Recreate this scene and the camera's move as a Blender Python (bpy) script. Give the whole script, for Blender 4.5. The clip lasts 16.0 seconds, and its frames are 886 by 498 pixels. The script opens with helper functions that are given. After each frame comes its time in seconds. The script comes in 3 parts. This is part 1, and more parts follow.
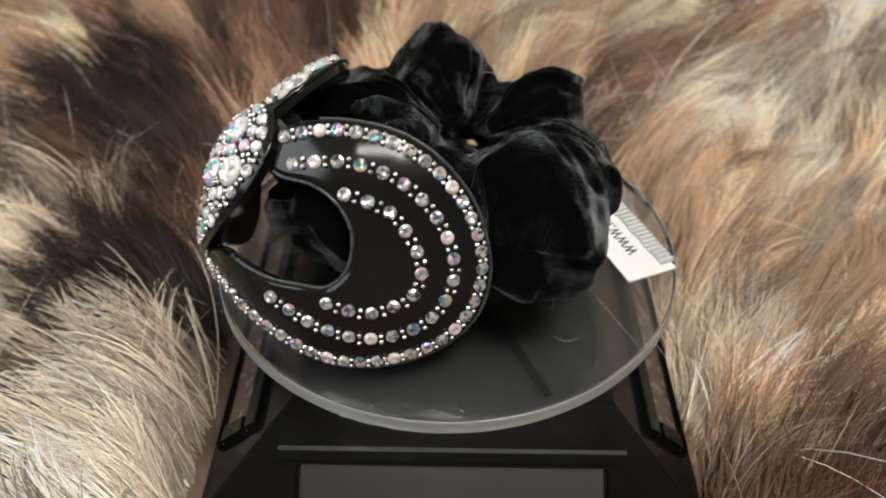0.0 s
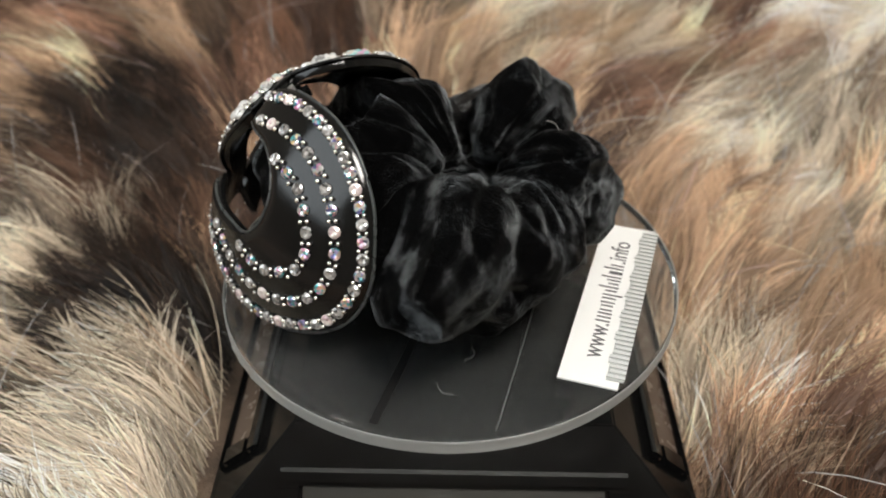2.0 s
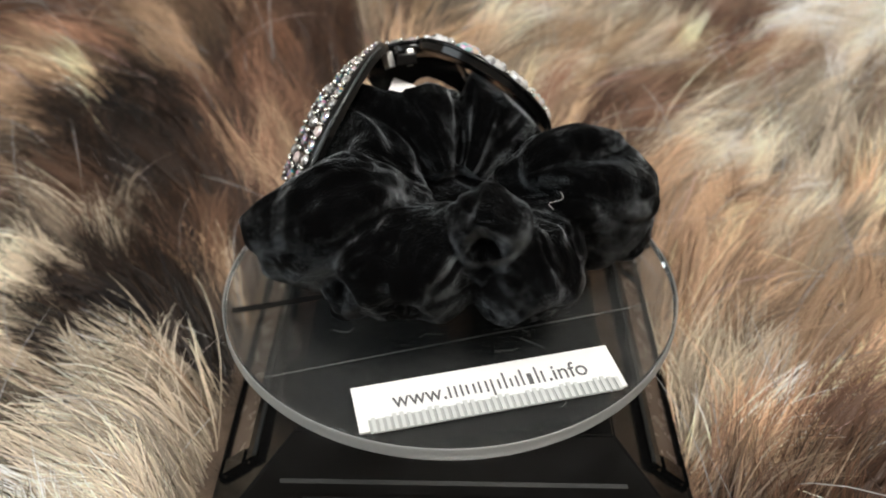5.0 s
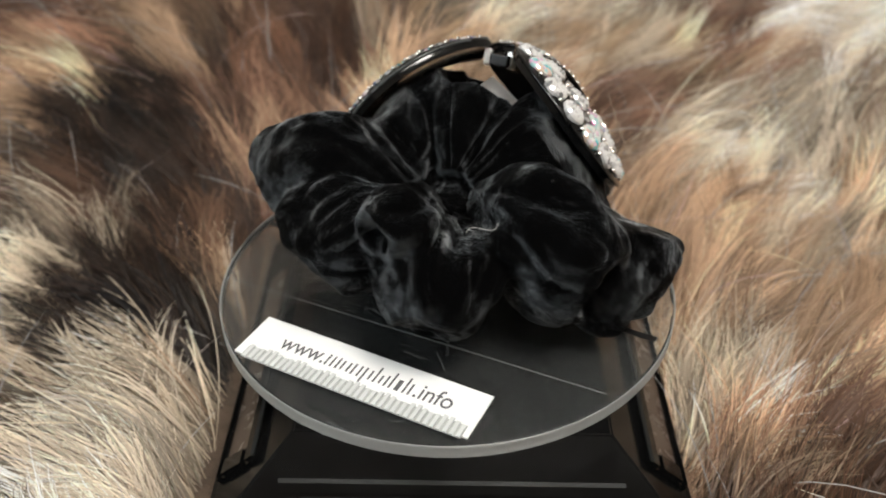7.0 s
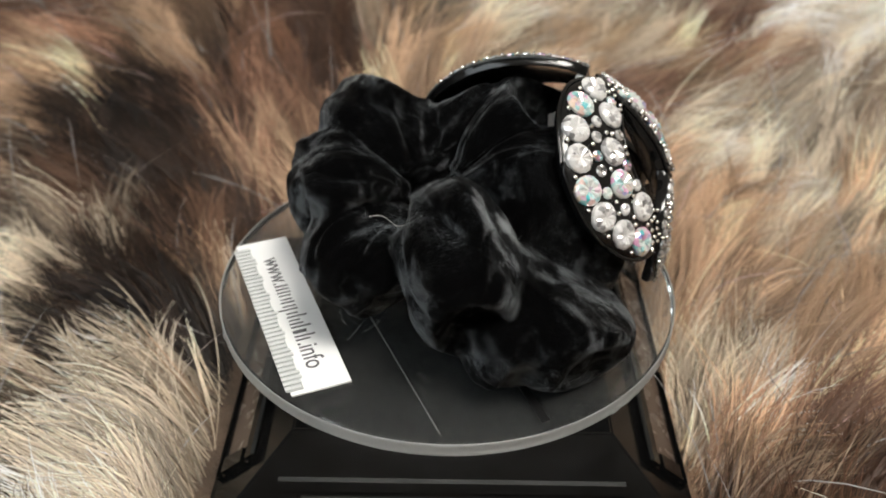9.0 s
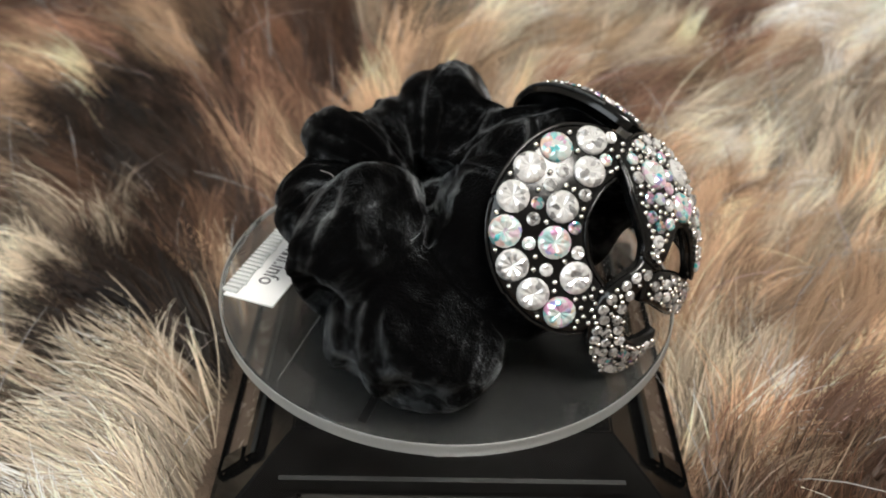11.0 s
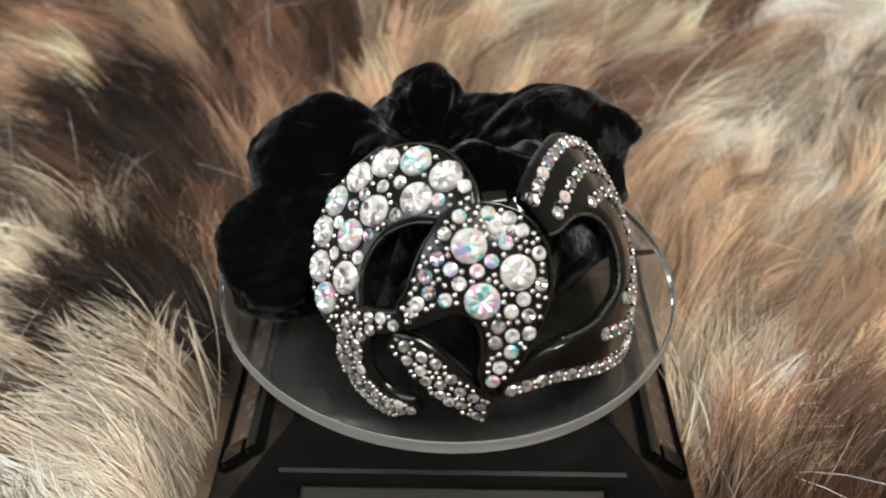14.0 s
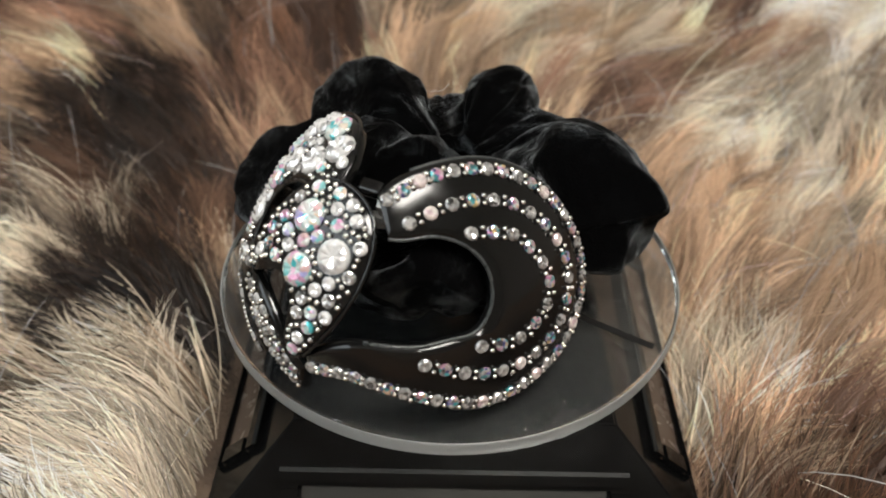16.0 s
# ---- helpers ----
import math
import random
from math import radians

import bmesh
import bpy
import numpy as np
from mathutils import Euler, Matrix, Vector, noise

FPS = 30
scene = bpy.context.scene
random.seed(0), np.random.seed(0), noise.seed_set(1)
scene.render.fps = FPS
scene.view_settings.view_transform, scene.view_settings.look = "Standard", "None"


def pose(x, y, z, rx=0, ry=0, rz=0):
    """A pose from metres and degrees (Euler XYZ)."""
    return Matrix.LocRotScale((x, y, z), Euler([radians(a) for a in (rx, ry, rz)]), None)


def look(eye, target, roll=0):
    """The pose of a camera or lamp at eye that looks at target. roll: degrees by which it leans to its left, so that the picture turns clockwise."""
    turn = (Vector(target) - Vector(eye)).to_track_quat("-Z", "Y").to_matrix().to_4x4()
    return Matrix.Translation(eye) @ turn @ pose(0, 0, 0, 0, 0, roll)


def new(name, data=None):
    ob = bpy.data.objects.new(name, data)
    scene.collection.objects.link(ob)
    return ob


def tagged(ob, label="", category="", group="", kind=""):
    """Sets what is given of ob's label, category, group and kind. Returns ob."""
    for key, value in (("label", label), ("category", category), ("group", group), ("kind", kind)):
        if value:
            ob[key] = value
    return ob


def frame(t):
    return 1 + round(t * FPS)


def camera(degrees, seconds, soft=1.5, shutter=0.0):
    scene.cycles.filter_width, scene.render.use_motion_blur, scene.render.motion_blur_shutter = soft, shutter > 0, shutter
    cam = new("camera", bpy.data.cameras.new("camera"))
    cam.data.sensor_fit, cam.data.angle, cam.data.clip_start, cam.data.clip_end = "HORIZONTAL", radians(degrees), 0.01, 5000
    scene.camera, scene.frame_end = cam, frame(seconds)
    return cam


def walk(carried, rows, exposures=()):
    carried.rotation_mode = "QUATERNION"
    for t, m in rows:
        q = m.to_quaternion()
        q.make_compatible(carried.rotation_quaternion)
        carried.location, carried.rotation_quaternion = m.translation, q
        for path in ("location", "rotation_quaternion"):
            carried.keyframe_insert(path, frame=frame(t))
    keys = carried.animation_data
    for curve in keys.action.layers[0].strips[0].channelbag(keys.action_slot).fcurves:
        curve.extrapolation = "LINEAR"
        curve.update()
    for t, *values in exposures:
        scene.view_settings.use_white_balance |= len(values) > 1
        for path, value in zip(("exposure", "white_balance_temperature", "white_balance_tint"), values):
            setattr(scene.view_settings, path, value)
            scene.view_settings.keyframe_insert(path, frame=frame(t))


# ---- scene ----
cam = camera(51.74, 16.0, soft=1.8)
CAM_ROLL = 0.58
# seconds, y, z, pitch, yaw of the nearly still camera (small tilts and breathing of the lens)
CAM_ROWS = [(0.0, -0.15898, 0.15848, -38.847, -0.366), (0.5, -0.15868, 0.15824, -38.806, -0.376), (1.0, -0.15913, 0.15859, -38.647, -0.491), (1.5, -0.16017, 0.15942, -37.895, -0.518), (2.0, -0.16023, 0.15947, -37.415, -0.568), (2.5, -0.16052, 0.15970, -37.160, -0.539), (3.0, -0.16276, 0.16148, -36.874, -0.549), (3.5, -0.16230, 0.16111, -36.720, -0.575), (4.0, -0.16054, 0.15972, -36.720, -0.579), (6.5, -0.16058, 0.15975, -36.776, -0.403), (7.0, -0.16048, 0.15967, -36.770, -0.370), (7.5, -0.16381, 0.16232, -36.768, -0.377)]
CAM_ROWS += [(8.0, -0.16030, 0.15953, -36.784, -0.376), (8.5, -0.16092, 0.16002, -36.805, -0.376), (9.0, -0.16049, 0.15968, -36.855, -0.375), (11.5, -0.16056, 0.15973, -36.976, -0.378), (12.0, -0.16055, 0.15973, -37.029, -0.391), (12.5, -0.16058, 0.15975, -37.083, -0.401), (13.0, -0.16074, 0.15987, -37.035, -0.360), (13.5, -0.16053, 0.15971, -37.129, -0.398), (14.0, -0.16011, 0.15938, -37.426, -0.432), (14.5, -0.15999, 0.15928, -37.552, -0.455), (15.0, -0.15887, 0.15839, -37.581, -0.535), (15.5, -0.15912, 0.15859, -37.524, -0.555), (16.0, -0.15910, 0.15857, -37.529, -0.592)]
walk(cam, [(t, pose(0, y, z, 90 + p, 0, -w) @ pose(0, 0, 0, 0, 0, CAM_ROLL)) for t, y, z, p, w in CAM_ROWS], [(0.0, 0.0), (16.0, 0.0)])
cam.data.dof.use_dof, cam.data.dof.focus_distance, cam.data.dof.aperture_fstop = True, 0.175, 16.0

# the turntable's angle in degrees, second by second
TURN = [(0.0, 0.00), (0.5, -9.55), (1.0, -19.70), (1.5, -30.15), (2.0, -40.19), (2.5, -50.46), (3.0, -59.74), (3.5, -69.49), (4.0, -79.49), (6.5, -129.08), (7.0, -139.47), (7.5, -150.20), (8.0, -159.84), (8.5, -170.10), (9.0, -180.44), (11.5, -232.89), (12.0, -243.56), (12.5, -253.52), (13.0, -263.96), (13.5, -274.27), (14.0, -284.56), (14.5, -294.79), (15.0, -304.34), (15.5, -314.61), (16.0, -324.38)]
DISC_Z = 0.032          # height of the disc's top face over the pelt's skin
TILT_X, TILT_Y = 0.0063, 0.0230   # the disc sits slightly askew on its axle

# ---- world and exposure ----
world = bpy.data.worlds.new("room_air")
scene.world = world
world.use_nodes = True
world.node_tree.nodes["Background"].inputs[0].default_value = (1.0, 0.93, 0.85, 1)
world.node_tree.nodes["Background"].inputs[1].default_value = 0.03


# ---- lamps out of view: an inferred shop lamp and two added panels ----
LAMP_MAIN, LAMP_SIDE, LAMP_BACK = 31.0, 2.8, 16.0
LAMP_A = ((0.35, -0.35, 1.30), (0.22, 0.22), None, (0, 0.05, 0))
# large cool panel added in place of window daylight from the left
LAMP_B = ((-0.90, -0.42, 0.78), (0.45, 0.42), None, (0, 0.0, 0.03))
# fill panel added to brighten the north wall reflected in the disc
LAMP_C = ((0.10, -0.70, 1.50), (0.30, 0.10), None, (0, 2.0, 1.1))
FUR_LOCKS, FUR_PER_LOCK = 3400, 34


# ---- materials ----
def material(name, colour=(0.5, 0.5, 0.5), rough=0.5, metal=0.0, **sockets):
    m = bpy.data.materials.new(name)
    m.use_nodes = True
    b = m.node_tree.nodes["Principled BSDF"]
    b.inputs["Base Color"].default_value = (*colour, 1)
    b.inputs["Roughness"].default_value = rough
    b.inputs["Metallic"].default_value = metal
    for key, value in sockets.items():
        b.inputs[key.replace("_", " ")].default_value = value
    return m


def node(m, kind, **values):
    n = m.node_tree.nodes.new(kind)
    for key, value in values.items():
        n.inputs[key.replace("_", " ")].default_value = value
    return n


def link(m, a, b):
    m.node_tree.links.new(a, b)


def bsdf(m):
    return m.node_tree.nodes["Principled BSDF"]


def ramp(m, stops, source):
    n = m.node_tree.nodes.new("ShaderNodeValToRGB")
    while len(n.color_ramp.elements) < len(stops):
        n.color_ramp.elements.new(0.5)
    for e, (p, c) in zip(n.color_ramp.elements, stops):
        e.position, e.color = p, (*c, 1)
    link(m, source, n.inputs[0])
    return n.outputs[0]


def coords(m):
    return m.node_tree.nodes.new("ShaderNodeTexCoord").outputs["Object"]


def noisy(m, scale, detail=4.0, rough=0.6, stretch=None):
    n = node(m, "ShaderNodeTexNoise", Scale=scale, Detail=detail, Roughness=rough)
    src = coords(m)
    if stretch:
        mp = node(m, "ShaderNodeMapping", Scale=stretch)
        link(m, src, mp.inputs[0])
        src = mp.outputs[0]
    link(m, src, n.inputs["Vector"])
    return n.outputs["Fac"]


def bump(m, source, strength, distance):
    n = node(m, "ShaderNodeBump", Strength=strength, Distance=distance)
    link(m, source, n.inputs["Height"])
    link(m, n.outputs[0], bsdf(m).inputs["Normal"])


def vary(m, socket, source, lo, hi):
    n = node(m, "ShaderNodeMapRange", To_Min=lo, To_Max=hi)
    n.inputs["From Min"].default_value, n.inputs["From Max"].default_value = 0.3, 0.7
    link(m, source, n.inputs["Value"])
    link(m, n.outputs[0], bsdf(m).inputs[socket])


gloss_black = material("glossy_black_plastic", (0.006, 0.006, 0.006), 0.13, IOR=1.5)
vary(gloss_black, "Roughness", noisy(gloss_black, 260), 0.09, 0.2)
bump(gloss_black, noisy(gloss_black, 180, 2), 0.05, 0.0004)
stand_black = material("black_stand_plastic", (0.004, 0.004, 0.004), 0.12, IOR=1.4)
vary(stand_black, "Roughness", noisy(stand_black, 120, 6), 0.07, 0.22)
bump(stand_black, noisy(stand_black, 900, 2), 0.03, 0.0002)
solar_grey = material("solar_cell", (0.02, 0.019, 0.016), 0.3, IOR=1.38)
vary(solar_grey, "Roughness", noisy(solar_grey, 300), 0.36, 0.46)

# side cells: the fur's brown reflection is put into the base colour
solar_fur_reflection = material("solar_cell_fur_reflection", (0.085, 0.062, 0.048), 0.25, IOR=1.5)
vary(solar_fur_reflection, "Roughness", noisy(solar_fur_reflection, 300), 0.22, 0.3)
# grey for the frame lip: its highlight is put into the colour
lip_highlight = material("painted_lip_highlight", (0.012, 0.013, 0.013), 0.55, Specular_IOR_Level=0.2)
vary(lip_highlight, "Roughness", noisy(lip_highlight, 900), 0.45, 0.7)
# wing rim: wear and the edge's highlight together in one lighter grey
worn_rim_highlight = material("worn_rim_with_highlight", (0.05, 0.055, 0.055), 0.28)
vary(worn_rim_highlight, "Roughness", noisy(worn_rim_highlight, 700), 0.18, 0.45)
velvet = material("black_velvet", (0.0010, 0.0010, 0.0011), 0.5)
v = bsdf(velvet)
v.inputs["Specular IOR Level"].default_value = 0.03
v.inputs["Sheen Roughness"].default_value = 0.25
v.inputs["Sheen Tint"].default_value = (0.80, 0.86, 0.90, 1)
patch = noisy(velvet, 130, 4, 0.65)
link(velvet, ramp(velvet, [(0.45, (0.02, 0.02, 0.02)), (0.64, (0.88, 0.88, 0.88))], patch), v.inputs["Sheen Weight"])
nap_a, nap_b = noisy(velvet, 2000, 2, 0.6, (1, 1, 4)), noisy(velvet, 420, 3)
mixed = node(velvet, "ShaderNodeMath")
mixed.operation = "ADD"
link(velvet, nap_a, mixed.inputs[0]), link(velvet, nap_b, mixed.inputs[1])
bump(velvet, mixed.outputs[0], 0.8, 0.0007)

rim_acrylic = material("scuffed_acrylic_rim", (0.42, 0.43, 0.42), 0.38, IOR=1.46, Transmission_Weight=0.55)
acrylic = material("clear_acrylic", (0.95, 0.97, 0.96), 0.02, IOR=1.46, Transmission_Weight=0.988)
vary(acrylic, "Roughness", noisy(acrylic, 70, 6, 0.7), 0.0, 0.05)
rib_clear = material("ribbed_frosted_strip", (0.42, 0.44, 0.43), 0.35)
rib_light = material("pale_rib", (0.62, 0.64, 0.63), 0.3)
film_edge = material("film_edge", (0.22, 0.23, 0.22), 0.35)
paper = material("white_card", (0.86, 0.87, 0.86), 0.55)
vary(paper, "Roughness", noisy(paper, 500), 0.45, 0.65)
ink = material("grey_black_ink", (0.10, 0.10, 0.105), 0.6)
black_line = material("black_marker_line", (0.008, 0.008, 0.008), 0.4)
steel = material("bright_steel", (0.82, 0.82, 0.80), 0.38, 1.0)
vary(steel, "Roughness", noisy(steel, 700, 3), 0.30, 0.48)
silver_bead = material("silver_bead", (0.86, 0.84, 0.80), 0.18, 1.0)
thread_white = material("white_thread", (0.6, 0.58, 0.55), 0.8)


def crystal(name, stops, metal=0.36, scale=900.0):
    """Cut rhinestone over a foil: facets catch the lamps; flecks hold the coating's tints and painted facet glints."""
    m = material(name, (0.9, 0.9, 0.9), 0.07, metal, Coat_Weight=1.0, Coat_Roughness=0.02)
    info = m.node_tree.nodes.new("ShaderNodeObjectInfo")
    vor = node(m, "ShaderNodeTexVoronoi", Scale=scale)
    add = node(m, "ShaderNodeVectorMath")
    link(m, coords(m), add.inputs[0]), link(m, info.outputs["Random"], add.inputs[1])
    link(m, add.outputs[0], vor.inputs["Vector"])
    sep = m.node_tree.nodes.new("ShaderNodeSeparateColor")
    link(m, vor.outputs["Color"], sep.inputs[0])
    link(m, ramp(m, stops, sep.outputs[0]), bsdf(m).inputs["Base Color"])
    return m


# white and dark flecks paint the facets' glints and dark reflections
crystal_clear = crystal("clear_crystal", [(0.0, (0.97, 0.97, 0.96)), (0.42, (0.93, 0.93, 0.92)), (0.5, (0.30, 0.30, 0.30)), (0.58, (0.97, 0.97, 0.96)), (0.85, (0.9, 0.9, 0.89)), (1.0, (0.22, 0.22, 0.22))])
crystal_aurora = crystal("aurora_crystal", [(0.0, (0.95, 0.92, 0.88)), (0.35, (0.80, 0.95, 0.92)), (0.50, (0.06, 0.62, 0.66)), (0.62, (0.95, 0.93, 0.90)), (0.78, (0.90, 0.45, 0.72)), (0.88, (0.95, 0.80, 0.55)), (1.0, (0.45, 0.45, 0.9))])
crystal_rose = crystal("rose_crystal", [(0.0, (0.92, 0.80, 0.76)), (0.4, (0.85, 0.70, 0.68)), (0.7, (0.95, 0.9, 0.85)), (1.0, (0.7, 0.5, 0.55))])

# small stones: stronger painted contrast of bright and dark facets
CLEAR_SMALL = [(0.0, (0.95, 0.95, 0.94)), (0.30, (0.10, 0.10, 0.10)), (0.45, (0.92, 0.92, 0.91)), (0.62, (0.35, 0.34, 0.33)), (0.8, (0.97, 0.97, 0.95)), (1.0, (0.06, 0.06, 0.06))]
AURORA_SMALL = [(0.0, (0.95, 0.92, 0.88)), (0.22, (0.12, 0.12, 0.14)), (0.4, (0.12, 0.62, 0.66)), (0.52, (0.95, 0.93, 0.90)), (0.66, (0.88, 0.38, 0.66)), (0.8, (0.95, 0.72, 0.35)), (0.9, (0.35, 0.35, 0.85)), (1.0, (0.08, 0.08, 0.1))]
small_clear = crystal("small_clear_crystal", CLEAR_SMALL, 0.62, 1500.0)
small_aurora = crystal("small_aurora_crystal", AURORA_SMALL, 0.62, 1500.0)

fur_hair = material("fox_fur_hair", (0.5, 0.4, 0.3), 0.42, Specular_IOR_Level=0.22)
pig = fur_hair.node_tree.nodes.new("ShaderNodeAttribute")
pig.attribute_name = "pigment_with_root_shade"
link(fur_hair, pig.outputs["Color"], bsdf(fur_hair).inputs["Base Color"])
pelt_skin = material("fur_underwool", (0.10, 0.068, 0.045), 0.9)
link(pelt_skin, ramp(pelt_skin, [(0.3, (0.03, 0.02, 0.015)), (0.7, (0.16, 0.11, 0.075))], noisy(pelt_skin, 60, 6)), bsdf(pelt_skin).inputs["Base Color"])
bump(pelt_skin, noisy(pelt_skin, 900, 4), 0.8, 0.002)
wall_paint = material("warm_grey_wall_paint", (0.74, 0.70, 0.64), 0.8)
bump(wall_paint, noisy(wall_paint, 60), 0.1, 0.002)
ceiling_paint = material("white_ceiling_paint", (0.75, 0.74, 0.72), 0.85)
wood = material("brown_wood", (0.16, 0.09, 0.05), 0.45)
link(wood, ramp(wood, [(0.3, (0.10, 0.05, 0.03)), (0.7, (0.22, 0.13, 0.07))], noisy(wood, 6, 6, 0.6, (1, 12, 1))), bsdf(wood).inputs["Base Color"])
lamp_metal = material("white_lamp_metal", (0.8, 0.8, 0.8), 0.4)


def glow(name, colour, strength):
    m = material(name, (0.8, 0.8, 0.8), 0.5)
    bsdf(m).inputs["Emission Color"].default_value = (*colour, 1)
    bsdf(m).inputs["Emission Strength"].default_value = strength
    return m


lamp_cool = glow("neutral_lamp_diffuser", (1.0, 0.95, 0.88), LAMP_MAIN)
wall_fill = glow("wall_fill_diffuser", (1.0, 0.97, 0.92), LAMP_BACK)
window_stand_in = glow("window_stand_in_diffuser", (0.86, 0.95, 1.0), LAMP_SIDE)


# ---- building helpers ----
def link_mesh(name, mesh, mat, parent=None, label="", smooth=True):
    if mat and not mesh.materials:
        mesh.materials.append(mat)
    mesh.polygons.foreach_set("use_smooth", [smooth] * len(mesh.polygons))
    ob = new(name, mesh)
    ob.parent = parent
    return tagged(ob, label) if label else ob


def part(name, bm, mat, parent=None, label="", smooth=False):
    mesh = bpy.data.meshes.new(name)
    bmesh.ops.recalc_face_normals(bm, faces=bm.faces)
    bm.to_mesh(mesh)
    bm.free()
    return link_mesh(name, mesh, mat, parent, label, smooth)


def raw(name, verts, faces, mat, parent=None, label="", smooth=True):
    mesh = bpy.data.meshes.new(name)
    mesh.from_pydata([tuple(p) for p in verts], [], faces)
    mesh.update()
    return link_mesh(name, mesh, mat, parent, label, smooth)


def box(x0, y0, z0, x1, y1, z1, bevel=0.0):
    bm = bmesh.new()
    bmesh.ops.create_cube(bm, size=1, matrix=Matrix.Translation(((x0 + x1) / 2, (y0 + y1) / 2, (z0 + z1) / 2)) @ Matrix.Diagonal((x1 - x0, y1 - y0, z1 - z0, 1)))
    if bevel:
        bmesh.ops.bevel(bm, geom=bm.edges[:], offset=bevel, segments=2, affect="EDGES", profile=0.6)
    return bm


def smooth_line(points, n, closed=False):
    """n points, evenly spaced, on a smooth curve through the given ones."""
    p = np.array(points, float)
    k = len(p)
    dense = []
    for i in range(k if closed else k - 1):
        a, b, c, d = (p[(i + j) % k] if closed else p[min(max(i + j, 0), k - 1)] for j in (-1, 0, 1, 2))
        for s in np.linspace(0, 1, 16, endpoint=False):
            dense.append(0.5 * (2 * b + (c - a) * s + (2 * a - 5 * b + 4 * c - d) * s * s + (3 * b - a - 3 * c + d) * s ** 3))
    dense.append(p[0] if closed else p[-1])
    dense = np.array(dense)
    run = np.r_[0, np.cumsum(np.linalg.norm(np.diff(dense, axis=0), axis=1))]
    at = np.linspace(0, run[-1], n, endpoint=not closed)
    return np.stack([np.interp(at, run, dense[:, j]) for j in range(p.shape[1])], 1)


def tube(points, radius, sides=6):
    """A tube along a line of points."""
    bm = bmesh.new()
    pts = [Vector(p) for p in points]
    rings = []
    for i, p in enumerate(pts):
        way = (pts[min(i + 1, len(pts) - 1)] - pts[max(i - 1, 0)]).normalized()
        a = way.orthogonal().normalized()
        b = way.cross(a)
        rings.append([bm.verts.new(p + radius * (a * math.cos(q) + b * math.sin(q))) for q in np.linspace(0, 2 * math.pi, sides, endpoint=False)])
    for r, s in zip(rings, rings[1:]):
        for j in range(sides):
            bm.faces.new((r[j], r[(j + 1) % sides], s[(j + 1) % sides], s[j]))
    bm.faces.new(rings[0]), bm.faces.new(rings[-1][::-1])
    return bm


# ---- the unseen room: pale walls and ceiling added to bounce light ----
def room():
    t = 0.1
    for name, b in (("wall_north", (-2, 2, -0.75, 2, 2 + t, 1.75)), ("wall_south", (-2, -2 - t, -0.75, 2, -2, 1.75)),
                    ("wall_east", (2, -2 - t, -0.75, 2 + t, 2 + t, 1.75)), ("wall_west", (-2 - t, -2 - t, -0.75, -2, 2 + t, 1.75))):
        tagged(part(name, box(*b), wall_paint), "unseen warm grey painted wall, added to bounce light", "wall", kind="structure")
    tagged(part("floor", box(-2.1, -2.1, -0.85, 2.1, 2.1, -0.75), wood), "brown wooden shop floor", "floor", kind="structure")
    tagged(part("ceiling", box(-2.1, -2.1, 1.75, 2.1, 2.1, 1.85), ceiling_paint), "unseen white painted ceiling, added to bounce light", "ceiling", kind="structure")


def display_table():
    table = tagged(new("display_table"), "brown wooden display table under the fur pelt", "table")
    part("tabletop", box(-0.6, -0.30, -0.040, 0.6, 0.45, -0.014, 0.003), wood, table)
    for x in (-0.55, 0.55):
        for y in (-0.26, 0.41):
            part("leg", box(x - 0.025, y - 0.025, -0.75, x + 0.025, y + 0.025, -0.040, 0.002), wood, table)


def unseen_lamp_panel(place, size, mat, aim):
    m = look(place, aim)
    lamp = tagged(new("unseen_lamp_panel"), "unseen lamp panel with glowing diffuser, added over the display", "lamp", "lamps over the display")
    lamp.matrix_basis = m
    w, h = size
    f = 0.012
    for b in ((-w - f, -h - f, 0, w + f, -h, 0.03), (-w - f, h, 0, w + f, h + f, 0.03), (-w - f, -h, 0, -w, h, 0.03), (w, -h, 0, w + f, h, 0.03)):
        part("frame", box(*b), lamp_metal, lamp)
    part("back_plate", box(-w, -h, 0.02, w, h, 0.028), lamp_metal, lamp)
    part("diffuser", box(-w, -h, 0.004, w, h, 0.010), mat, lamp, "glowing diffuser")
    bm = box(place[0] - 0.008, place[1] - 0.008, place[2] + 0.012, place[0] + 0.008, place[1] + 0.008, 1.75)
    bm.transform(m.inverted())
    part("hanger", bm, lamp_metal, lamp)


# ---- the fur pelt ----
def pelt_height(x, y):
    """Height of the pelt's skin over the table: flat under the stand, higher behind and beside it."""
    back = 0.42 * 0.025 * np.logaddexp(0, (y - 0.07) / 0.025)
    d = np.maximum(np.abs(x), np.abs(y + 0.004))
    rise = 1 / (1 + np.exp(-(d - 0.062) / 0.004))
    wave = 0.003 * np.sin(31 * x + 1.7) * np.cos(27 * y + 0.6) + 0.002 * np.sin(70 * x + 50 * y)
    return -0.004 + rise * (0.005 + back + wave)


PIGMENT = {"k": (0.015, 0.009, 0.006), "b": (0.080, 0.045, 0.029), "d": (0.085, 0.043, 0.026), "r": (0.19, 0.105, 0.070), "t": (0.415, 0.28, 0.183),
           "o": (0.46, 0.32, 0.20), "c": (0.58, 0.49, 0.375), "w": (0.74, 0.64, 0.51), "g": (0.24, 0.18, 0.13)}
